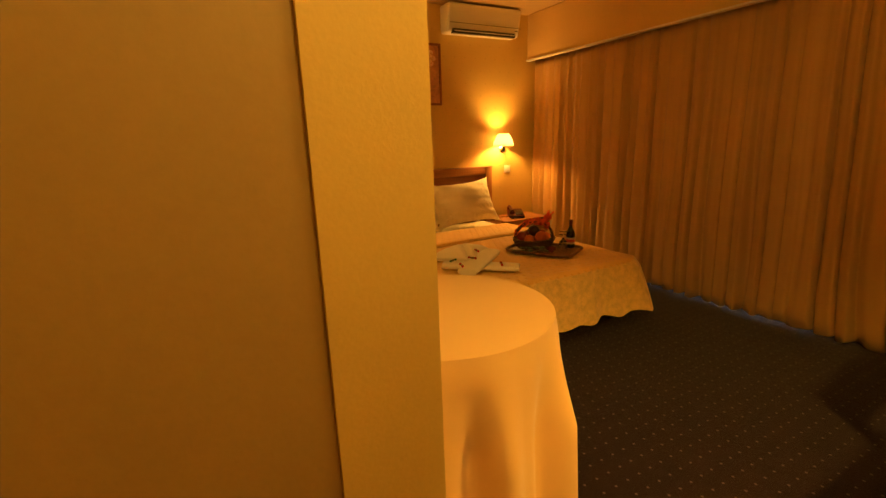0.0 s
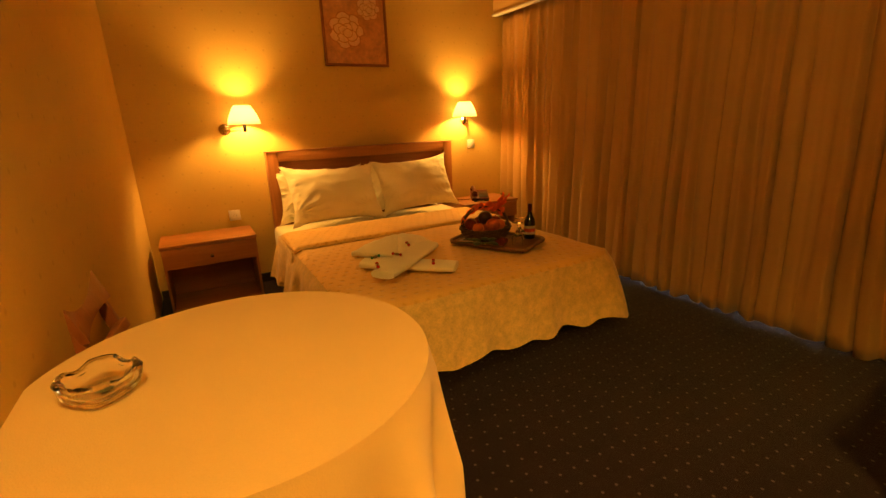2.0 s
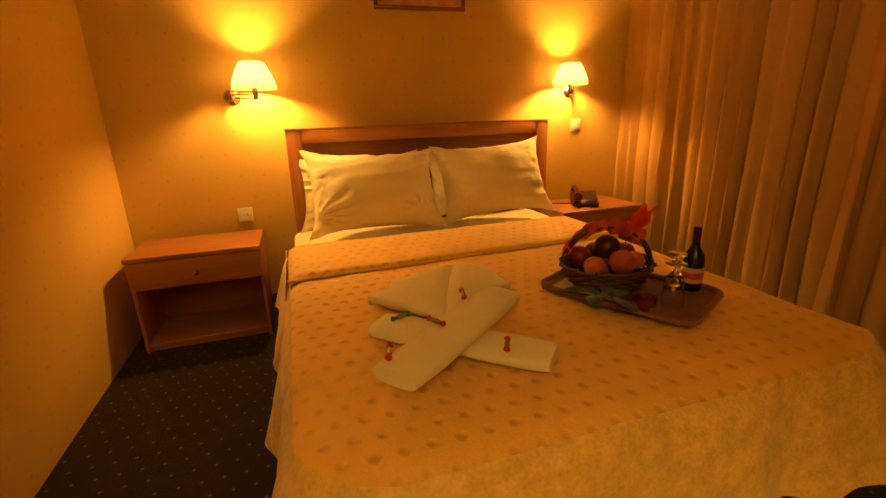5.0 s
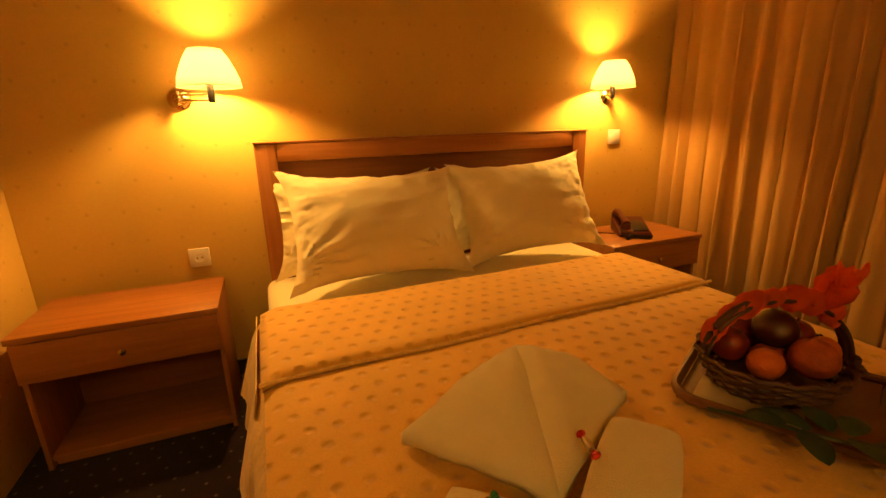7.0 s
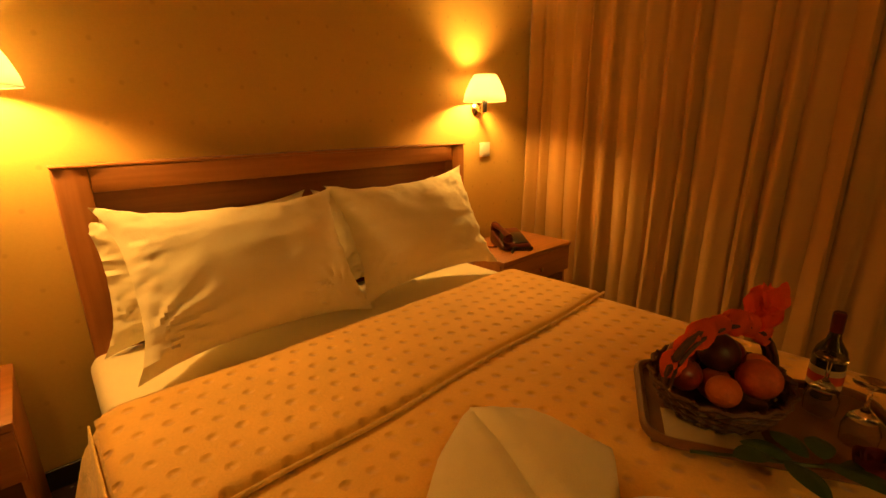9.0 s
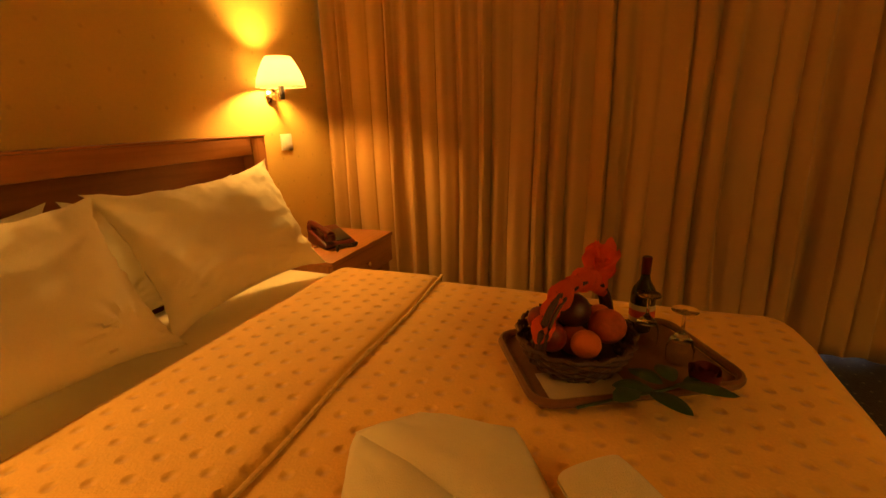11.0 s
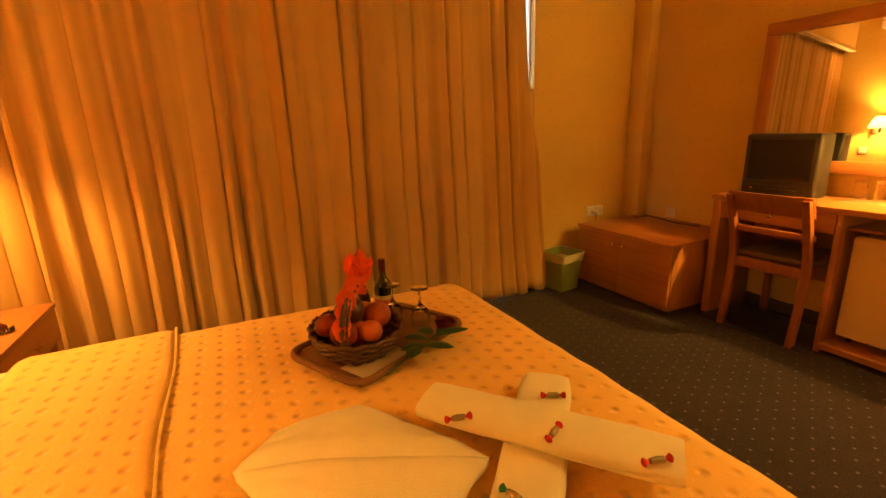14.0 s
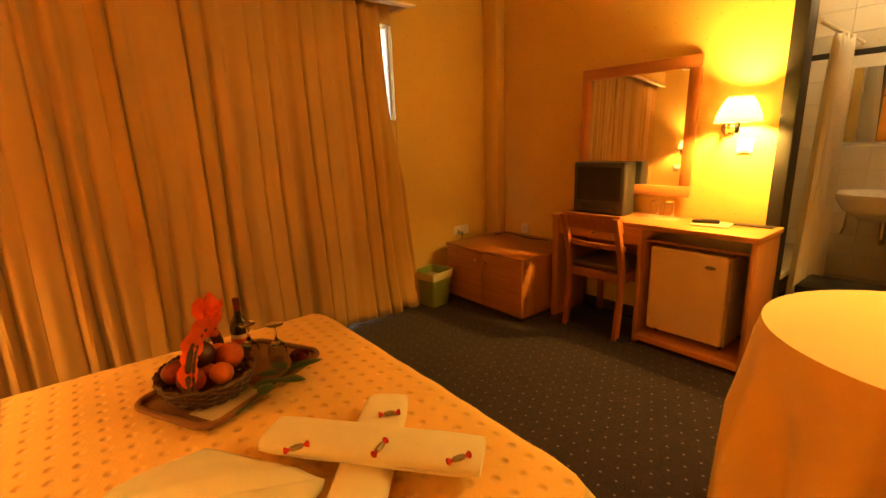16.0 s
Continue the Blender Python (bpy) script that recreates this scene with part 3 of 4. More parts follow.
def candy(x, y, z, ang, m1, label):
    e = thing("wrapped_sweet", label, "sweet", "sweets on the towels", (x, y, z))
    b = moved(lathe([(0, -0.016), (0.006, -0.014), (0.0075, 0), (0.006, 0.014), (0, 0.016)], 10), pose(0, 0, 0, 90, 0, 90))
    for nm, bm, m in (("wrapper", b, M_CANDYG), ("twist", moved(lathe([(0.0015, 0.014), (0.009, 0.027), (0.006, 0.030), (0, 0.027)], 8), pose(0, 0, 0, 90, 0, 90)), m1),
                      ("twist", moved(lathe([(0.0015, 0.014), (0.009, 0.027), (0.006, 0.030), (0, 0.027)], 8), pose(0, 0, 0, 90, 0, -90)), m1)):
        moved(bm, pose(x, y, z, 0, 0, ang))
        part(nm, bm, m, e)
    return e


TOPZ = TZ + 0.083
for x, y, z, a, m in ((1.823, 2.10, TZ + 0.049, 62, M_CANDYR), (1.520, 2.105, TOPZ + 0.004, 75, M_CANDYR), (1.805, 2.37, TOPZ + 0.004, 78, M_CANDYR),
                      (1.672, 2.22, TOPZ + 0.004, 118, M_CANDYR), (1.605, 2.362, TZ + 0.049, 20, M_CANDYN)):
    candy(x, y, z, a, m, "twist-wrapped sweet with %s foil ends on a towel" % ("green" if m is M_CANDYN else "red"))


# ---- tray with fruit basket, bottle, glass and rose ----
TRZ = BZ + 0.012
tr = thing("tray", "dark wooden serving tray with raised rim on the bed", "tray")
ctr = pose(2.41, 2.355, TRZ, 0, 0, -62)
part("tray_bottom", moved(box(-0.245, 0.245, -0.16, 0.16, 0, 0.010, 0.004), ctr), M_TRAY, tr)
rimp = []
for cx, cy, a0 in ((0.20, 0.115, 0), (-0.20, 0.115, 90), (-0.20, -0.115, 180), (0.20, -0.115, 270)):
    for k in range(6):
        a = radians(a0 + 18 * k)
        rimp.append((cx + 0.055 * math.cos(a), cy + 0.055 * math.sin(a), 0.016))
part("rim", moved(tube(rimp, 0.011, 8, True), ctr), M_TRAY, tr)
part("napkin", moved(box(-0.215, -0.02, -0.155, -0.04, 0.0105, 0.0125), ctr), M_PAPER, tr)

KX, KY, KZ = 2.385, 2.445, TRZ + 0.016
bk = thing("fruit_basket", "brown woven wicker basket with a tall arched handle", "basket")
for k in range(7):
    z = 0.008 + k * 0.0105
    rr = 0.116 + 0.034 * (k / 6) ** 0.8
    pts = []
    for i in range(64):
        a = 2 * math.pi * i / 64
        r = rr + 0.005 * math.sin(a * 16 + (math.pi if k % 2 else 0))
        pts.append((KX + r * math.cos(a) * 1.1, KY + r * math.sin(a) * 0.95, KZ + z))
    part("woven_strand", tube(pts, 0.006, 6, True), M_WICKER, bk)
part("basket_floor", lathe([(0, 0.001), (0.112, 0.001), (0.110, 0.008), (0, 0.008)], 32, KX, KY, KZ), M_WICKER, bk)
for i in range(16):
    a = 2 * math.pi * i / 16
    part("stake", tube([(KX + 0.114 * math.cos(a) * 1.1, KY + 0.114 * math.sin(a) * 0.95, KZ), (KX + 0.152 * math.cos(a) * 1.1, KY + 0.152 * math.sin(a) * 0.95, KZ + 0.080)], 0.004, 6), M_WICKER, bk)
HA, HW, HH = Vector((0.87, -0.49, 0)), 0.150, 0.150


def handle_at(q):
    a = math.pi * q
    return Vector((KX, KY, KZ + 0.055)) - HA * (HW * math.cos(a)) + Vector((0, 0, HH * math.sin(a)))


hp = [tuple(handle_at(i / 24)) for i in range(25)]
part("handle", tube(hp, 0.009, 8), M_WICKER, bk)
hp2 = [(x + 0.004, y + 0.013, z - 0.004) for x, y, z in hp]
hp3 = [(x - 0.004, y - 0.013, z - 0.004) for x, y, z in hp]
part("handle_lining", tube(hp3, 0.005, 6), M_WICKER, bk)
part("handle_lining", tube(hp2, 0.005, 6), M_WICKER, bk)


def fruit(name, x, y, z, r, m, label, squash=0.92, stalk=True):
    n = 20
    prof = []
    for i in range(15):
        a = -math.pi / 2 + math.pi * i / 14
        dip = 0.14 * math.exp(-((math.pi / 2 - abs(a)) / 0.30) ** 2) if stalk else 0.03 * math.exp(-((math.pi / 2 - abs(a)) / 0.2) ** 2)
        prof.append((max(0, r * math.cos(a)) if 0 < i < 14 else 0, r * squash * math.sin(a) * (1 - dip)))
    e = thing(name, label, "fruit", "fruit in the basket", (x, y, z))
    tilt = pose(x, y, z, random.uniform(-35, 35), random.uniform(-35, 35), 0)
    part("skin", moved(lathe(prof, n), tilt), m, e)
    if stalk:
        part("stalk", moved(tube([(0, 0, r * 0.72), (0.003, 0, r * 0.98)], 0.0022, 6), tilt), M_WICKER, e)
    return e


for nm, dx, dy, dz, r, m, lb in (("apple", -0.075, 0.055, 0.085, 0.042, M_APPLE, "red apple in the wicker basket"), ("orange", -0.075, -0.03, 0.075, 0.036, M_ORANGE, "bright orange in the wicker basket"),
                                 ("peach", 0.005, -0.075, 0.092, 0.046, M_PEACH, "red and orange peach in the wicker basket"), ("plum", 0.005, 0.01, 0.125, 0.046, M_PLUM, "large dark plum on top of the fruit"),
                                 ("apple", 0.08, 0.01, 0.095, 0.040, M_APPLE, "red apple in the wicker basket"), ("orange", 0.075, -0.055, 0.085, 0.033, M_ORANGE, "small orange at the basket rim"),
                                 ("apple", 0.015, 0.085, 0.085, 0.040, M_APPLE, "red apple in the wicker basket"), ("peach", -0.02, 0.0, 0.055, 0.040, M_PEACH, "peach low in the basket"), ("plum", 0.06, 0.06, 0.06, 0.036, M_PLUM, "dark plum low in the basket")):
    fruit(nm, KX + dx, KY + dy, KZ + dz, r, m, lb, stalk=nm == "apple")
rib = thing("tulle_ribbon", "bright orange tulle ribbon wound round the basket handle", "ribbon")


def rib_f(u, v):
    c = handle_at(0.13 + 0.62 * u)
    ph = v * 2 * math.pi
    r = 0.021 + 0.004 * math.sin(u * 41) + 0.004 * math.sin(u * 17 + 2) + 0.008 * noise.noise(Vector((u * 20, v * 6, 1)))
    return c + Vector((r * math.cos(ph) * 0.6, r * math.sin(ph), r * math.cos(ph)))


part("wound_ribbon", sheet(rib_f, 80, 14), M_TULLE, rib)
for k in range(5):
    def bow_f(u, v, k=k):
        w = (0.018 + 0.026 * math.sin(math.pi * min(1, u * 0.85 + 0.1))) * (2 * v - 1)
        p = handle_at(0.66) + Vector((0.045 * u + 0.03 * u * u * (k % 3 - 0.6), -0.02 * u + 0.009 * (k - 2) * u, 0.085 * u - 0.03 * u * u * (k % 2)))
        n = 0.010 * noise.noise(Vector((u * 3, v * 3, k * 3.1)))
        return p + Vector((0.45 * w + n, 0.8 * w - n, 0.010 * math.sin(v * 6 + 2 * k + u * 3) + 0.25 * w * math.sin(k * 2.0)))
    part("bow_end", sheet(bow_f, 18, 16), M_TULLE, rib)

bt = thing("wine_bottle", "small dark glass wine bottle with maroon capsule and cream label", "bottle")
WX, WY, WZ = 2.605, 2.278, TRZ + 0.012
part("glass_body", lathe([(0, 0), (0.031, 0), (0.034, 0.006), (0.034, 0.105), (0.030, 0.125), (0.015, 0.150), (0.012, 0.165), (0.012, 0.212), (0, 0.213)], 32, WX, WY, WZ), M_BOTTLE, bt)
part("capsule", lathe([(0.0128, 0.170), (0.0132, 0.172), (0.0135, 0.216), (0.011, 0.219), (0, 0.219)], 24, WX, WY, WZ), M_CAPS, bt, "maroon foil capsule")
part("label", lathe([(0.0345, 0.030), (0.0346, 0.031), (0.0346, 0.082), (0.0345, 0.083)], 32, WX, WY, WZ), M_PAPER, bt, "cream paper label")
part("label_band", lathe([(0.0349, 0.045), (0.0350, 0.046), (0.0350, 0.066), (0.0349, 0.067)], 32, WX, WY, WZ), M_LABELR, bt, "red band on the label")


def goblet(x, y, z, up):
    e = thing("wine_glass", "clear stemmed glass %s on the tray" % ("standing" if up else "turned upside down"), "glass", "glasses on the tray", (x, y, z))
    pr = [(0, 0.0), (0.030, 0.0), (0.031, 0.003), (0.006, 0.008), (0.004, 0.014), (0.004, 0.055), (0.008, 0.062), (0.026, 0.080), (0.033, 0.105), (0.031, 0.140), (0.0295, 0.140), (0.031, 0.105), (0.024, 0.083), (0.0, 0.070)]
    if not up:
        pr = [(r, 0.140 - h) for r, h in pr]
    part("bowl_and_stem", lathe(pr, 28, x, y, z), M_GLASS, e)


goblet(2.445, 2.195, TRZ + 0.012, False)
goblet(2.525, 2.27, TRZ + 0.012, False)

rs = thing("rose", "single dark red rose with green leaves lying on the tray", "flower")
RB = Vector((2.305, 2.175, TRZ + 0.066))
for k in range(14):
    a = k * 2.4
    r = 0.005 + 0.0021 * k

    def petal(u, v, a=a, r=r, k=k):
        th = a + (u - 0.5) * 1.7
        rr = r + 0.006 * v
        return RB + Vector((rr * math.cos(th), rr * math.sin(th) - 0.01 + 0.03 * 0, -0.016 + 0.034 * v * (1 - 0.02 * k) - 0.008 * (2 * u - 1) ** 2))
    part("petal", sheet(petal, 8, 6), M_ROSE, rs)
st = [(2.155, 2.42, TRZ + 0.022), (2.195, 2.34, TRZ + 0.035), (2.245, 2.25, TRZ + 0.042), (2.295, 2.19, TRZ + 0.044)]
part("stem", tube(st, 0.0035, 6), M_LEAF, rs)
for k, (lx, ly, ang, ln) in enumerate(((2.23, 2.27, 100, 0.085), (2.25, 2.25, 60, 0.080), (2.25, 2.23, -95, 0.12), (2.27, 2.21, -60, 0.095), (2.21, 2.30, 140, 0.075), (2.26, 2.23, 20, 0.07), (2.22, 2.28, -130, 0.10))):
    def leaf(u, v, lx=lx, ly=ly, ang=ang, ln=ln, k=k):
        w = 0.024 * math.sin(math.pi * u) ** 0.7 * (2 * v - 1)
        p = Matrix.Rotation(radians(ang), 3, 'Z') @ Vector((u * ln, w, 0.012 * math.sin(u * 3) - 0.4 * abs(w) * 0.6))
        return Vector((lx, ly, TRZ + 0.050 + 0.004 * (k % 3))) + p
    part("leaf", sheet(leaf, 10, 6), M_LEAF, rs)


# ---- nightstands ----
def nightstand(name, x0, x1, y0, y1, h, label):
    e = thing(name, label, "nightstand", "nightstands beside the bed", (x0, y0, 0))
    part("top", box(x0, x1, y0, y1, h - 0.022, h, 0.003), M_WOODX, e)
    dr = part("drawer_front", box(x0 + 0.006, x1 - 0.006, y0 + 0.006, y0 + 0.026, h - 0.165, h - 0.026, 0.003), M_WOODX, e)
    part("knob", moved(lathe([(0.004, 0), (0.005, 0.012), (0.012, 0.016), (0.012, 0.022), (0, 0.026)], 16), pose((x0 + x1) / 2, y0 + 0.006, h - 0.10, 90)), M_CHROME, dr)
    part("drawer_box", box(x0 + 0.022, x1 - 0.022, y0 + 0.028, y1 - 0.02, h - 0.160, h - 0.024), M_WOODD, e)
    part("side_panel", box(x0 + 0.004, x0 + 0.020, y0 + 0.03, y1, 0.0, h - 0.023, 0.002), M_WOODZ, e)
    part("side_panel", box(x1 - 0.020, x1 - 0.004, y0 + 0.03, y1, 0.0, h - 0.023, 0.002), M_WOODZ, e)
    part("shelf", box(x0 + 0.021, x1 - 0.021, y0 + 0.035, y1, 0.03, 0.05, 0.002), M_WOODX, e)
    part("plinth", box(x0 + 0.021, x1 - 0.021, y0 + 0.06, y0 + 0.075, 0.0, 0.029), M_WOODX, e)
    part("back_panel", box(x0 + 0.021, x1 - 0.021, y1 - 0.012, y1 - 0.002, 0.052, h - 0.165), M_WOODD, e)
    return e


nightstand("nightstand", 0.535, 1.145, 3.55, 3.93, 0.512, "beech nightstand with one drawer and an open shelf, empty top")
nightstand("nightstand", 2.91, 3.505, 3.53, 3.93, 0.512, "beech nightstand with one drawer, carrying a telephone")

ph = thing("telephone", "maroon desk telephone with dark keypad and coiled cord", "telephone")
pm = pose(3.19, 3.72, 0.513, 0, 0, -28)
bm = box(-0.085, 0.085, -0.10, 0.10, 0, 0.05, 0.012, 3)
for v in bm.verts:
    if v.co.z > 0.025:
        v.co.z += 0.028 * (v.co.y / 0.10)
part("body", moved(bm, pm), M_REDP, ph)
part("keypad", moved(box(-0.01, 0.07, -0.07, 0.05, 0.046, 0.054, 0.003), pm @ pose(0, 0, 0.0, 15)), M_BLACKP, ph, "black keypad plate")
hs = part("handset", moved(tube([(-0.055, -0.105, 0.072), (-0.055, -0.06, 0.085), (-0.055, 0, 0.094), (-0.055, 0.06, 0.100), (-0.055, 0.105, 0.095)], [0.022, 0.017, 0.014, 0.017, 0.022], 12), pm), M_REDP, ph)
part("earpiece", moved(lathe([(0, -0.02), (0.026, -0.016), (0.028, 0.0), (0.022, 0.014), (0, 0.016)], 16), pm @ pose(-0.055, 0.095, 0.085)), M_REDP, hs)
part("mouthpiece", moved(lathe([(0, -0.02), (0.026, -0.016), (0.028, 0.0), (0.022, 0.014), (0, 0.016)], 16), pm @ pose(-0.055, -0.095, 0.062)), M_REDP, hs)
cp = [(3.06 + 0.0011 * i + 0.009 * math.cos(i * 0.9), 3.60 + 0.00022 * i * math.sin(i * 0.05) + 0.02 * math.sin(i * 0.035), 0.525 + 0.009 * math.sin(i * 0.9)) for i in range(120)]
part("coiled_cord", tube(cp, 0.003, 5), M_BLACKP, ph)
part("line_cord", tube([(3.10, 3.74, 0.518), (3.03, 3.80, 0.516), (2.96, 3.86, 0.516), (2.93, 3.92, 0.516)], 0.003, 6), M_REDP, ph)


# ---- wall lamps ----
def sconce(bx, by, bz, sx, sy, sz, face, label):
    """face: 1 where the wall faces -y, -1 where it faces +y."""
    e = thing("wall_lamp", label, "wall lamp", "swing-arm wall lamps", (bx, by, bz))
    rot = pose(bx, by, bz, 90 if face > 0 else -90)
    part("wall_plate", moved(lathe([(0, 0), (0.042, 0), (0.044, 0.006), (0.036, 0.016), (0.020, 0.022), (0.016, 0.034), (0, 0.036)], 28), rot), M_CHROME, e)
    ky = by - face * 0.055
    part("swivel", lathe([(0, -0.026), (0.010, -0.026), (0.011, 0.0), (0.010, 0.026), (0, 0.026)], 16, bx, ky + face * 0.01, bz), M_CHROME, e)
    for dz in (0.010, -0.012):
        part("arm", tube([(bx, ky, bz + dz), ((bx + sx) / 2, (ky + sy) / 2 - face * 0.01, bz + dz), (sx, sy, bz + dz)], 0.0045, 8), M_CHROME, e)
    part("lamp_holder", lathe([(0, -0.022), (0.011, -0.022), (0.013, -0.005), (0.013, 0.040), (0.010, 0.046), (0, 0.046)], 18, sx, sy, bz), M_BLACKP, e, "dark lamp holder")
    z0 = sz
    prof = [(0.112, 0), (0.108, 0.030), (0.094, 0.068), (0.076, 0.105), (0.058, 0.132)]
    sh = part("shade", lathe(prof, 40, sx, sy, z0), M_SHADE, e, "white fabric shade, lit", thick=0.0015)
    part("trim_ring", tube([(sx + 0.1125 * math.cos(2 * math.pi * i / 40), sy + 0.1125 * math.sin(2 * math.pi * i / 40), z0) for i in range(40)], 0.002, 6, True), M_SHADE, sh)
    for i in range(3):
        a = 2 * math.pi * i / 3
        part("spider", tube([(sx, sy, z0 + 0.018), (sx + 0.107 * math.cos(a), sy + 0.107 * math.sin(a), z0 + 0.020)], 0.0015, 5), M_CHROME, sh)
    return e


sconce(1.082, YN, 1.246, 1.21, 3.865, 1.28, 1, "brass swing-arm wall lamp with glowing white shade above nightstand")
sconce(3.215, YN, 1.246, 3.14, 3.88, 1.28, 1, "brass swing-arm wall lamp with a glowing white shade near the curtain")
sconce(1.895, YS, 1.30, 1.80, -0.165, 1.335, -1, "brass swing-arm wall lamp with a glowing white shade above the desk")


def wall_plate(name, x, y, z, ax, face, kind, label):
    """A switch or socket plate on a wall; ax: the wall's normal axis."""
    e = thing(name, label, "switch" if kind == "switch" else "socket", "switches and sockets", (x, y, z))
    w, t = 0.041, 0.010
    m = pose(x, y, z, 90 if face > 0 else -90) if ax == "y" else pose(x, y, z, 0, -90)
    part("plate", moved(box(-w, w, -w, w, 0, t, 0.003), m), M_WHITEP, e)
    if kind == "switch":
        part("rocker", moved(box(-0.026, 0.026, -0.030, 0.030, t, t + 0.005, 0.002), m), M_WHITEP, e)
    else:
        part("well", moved(lathe([(0.021, t), (0.021, t + 0.002), (0.019, t + 0.002), (0.018, t + 0.0004), (0, t + 0.0004)], 24), m), M_WHITEP, e)
        for d in (-0.0095, 0.0095):
            part("pin_hole", moved(lathe([(0.003, t + 0.0005), (0.003, t + 0.0012), (0, t + 0.0012)], 10), m @ pose(d, 0, 0)), M_BLACKP, e)
    return e


wall_plate("light_switch", 3.283, YN, 1.02, "y", 1, "switch", "white rocker switch on the wall under the lamp")
wall_plate("light_switch", 1.80, YS, 1.205, "y", -1, "switch", "white rocker switch on the wall beside the desk lamp")
wall_plate("wall_socket", 1.054, YN, 0.59, "y", 1, "socket", "white wall socket above the nightstand")
wall_plate("wall_socket", 3.42, YS, 0.52, "y", -1, "socket", "white wall socket above the low cabinet")
wall_plate("wall_socket", XE, 0.04, 0.52, "x", 1, "socket", "white wall socket above the low cabinet")
wall_plate("wall_socket", XE, 0.13, 0.52, "x", 1, "socket", "white wall socket with a plugged-in cable")

# ---- picture and air conditioner ----
pc = thing("framed_picture", "framed print of two pale roses on an orange ground", "picture")
PX0, PX1, PZ0, PZ1 = 1.90, 2.455, 1.712, 2.30
for nm, b, m in (("frame_bar", box(PX0, PX1, YN - 0.022, YN - 0.001, PZ0, PZ0 + 0.022, 0.004), M_WOODD), ("frame_bar", box(PX0, PX1, YN - 0.022, YN - 0.001, PZ1 - 0.022, PZ1, 0.004), M_WOODD),
                 ("frame_bar", box(PX0, PX0 + 0.022, YN - 0.022, YN - 0.001, PZ0 + 0.0225, PZ1 - 0.0225, 0.004), M_WOODD), ("frame_bar", box(PX1 - 0.022, PX1, YN - 0.022, YN - 0.001, PZ0 + 0.0225, PZ1 - 0.0225, 0.004), M_WOODD),
                 ("print", box(PX0 + 0.0225, PX1 - 0.0225, YN - 0.010, YN - 0.002, PZ0 + 0.0225, PZ1 - 0.0225), M_PIC)):
    part(nm, b, m, pc)
lay = 0
for cx, cz, R in ((2.10, 1.985, 0.125), (2.30, 2.16, 0.085)):
    for ringi, (rr, cnt, sz) in enumerate(((0.72, 7, 0.5), (0.45, 5, 0.42), (0.18, 3, 0.34))):
        for k in range(cnt):
            a = 2 * math.pi * k / cnt + ringi * 0.5
            px, pz = cx + R * rr * math.cos(a), cz + R * rr * math.sin(a)
            lay += 1
            s = R * sz
            yy = YN - 0.0105 - 0.0002 * ringi - 0.00005 * lay
            for sc, mm, off in ((1.0, M_PETALD, 0), (0.86, M_PETAL, 0.00003)):
                bm = bmesh.new()
                vs = [bm.verts.new((px + off + s * sc * math.cos(2 * math.pi * i / 14 + a) * (1 + 0.15 * math.sin(3 * i)), yy - off, pz + s * sc * 0.85 * math.sin(2 * math.pi * i / 14 + a))) for i in range(14)]
                bm.faces.new(vs)
                part("petal", bm, mm, pc, smooth=False)
for i in range(3):
    part("signature_bar", box(2.33 + i * 0.018, 2.343 + i * 0.018, YN - 0.0118, YN - 0.0104, 1.79 + 0.006 * (i % 2), 1.797 + 0.006 * (i % 2)), M_PETALD, pc)

ac = thing("air_conditioner", "cream wall-mounted split air conditioner with a dark outlet slot", "air conditioner")
bm = box(2.46, 3.33, YN - 0.20, YN - 0.001, 2.385, 2.645, 0.03, 4)
for v in bm.verts:
    if v.co.y < YN - 0.15 and v.co.z < 2.45:
        v.co.y += 0.05
part("housing", bm, M_WHITEP, ac)
part("outlet", box(2.52, 3.27, YN - 0.165, YN - 0.12, 2.378, 2.42, 0.004), M_BLACKP, ac, "dark air outlet slot")
part("louver", box(2.53, 3.26, YN - 0.172, YN - 0.162, 2.395, 2.402, 0.001), M_WHITEP, ac)
part("front_seam", box(2.47, 3.32, YN - 0.2025, YN - 0.198, 2.46, 2.464), M_BLACKP, ac)
part("indicator", box(3.24, 3.27, YN - 0.2035, YN - 0.199, 2.43, 2.438), M_BLACKP, ac)

# ---- round table ----
TX, TY, TH, TR = 0.834, 1.103, 0.783, 0.402
tb = thing("round_table", "round pedestal table under a peach tablecloth", "table")
part("tabletop", lathe([(0, TH - 0.03), (TR - 0.012, TH - 0.03), (TR - 0.006, TH - 0.022), (TR - 0.006, TH - 0.008), (TR - 0.012, TH - 0.004), (0, TH - 0.004)], 48, TX, TY, 0), M_WOODX, tb)
part("column", lathe([(0, 0.03), (0.06, 0.03), (0.045, 0.10), (0.04, 0.6), (0.09, TH - 0.032), (0, TH - 0.031)], 24, TX, TY, 0), M_WOODZ, tb)
part("foot", lathe([(0, 0), (0.24, 0), (0.24, 0.015), (0.08, 0.035), (0, 0.035)], 32, TX, TY, 0), M_WOODZ, tb)


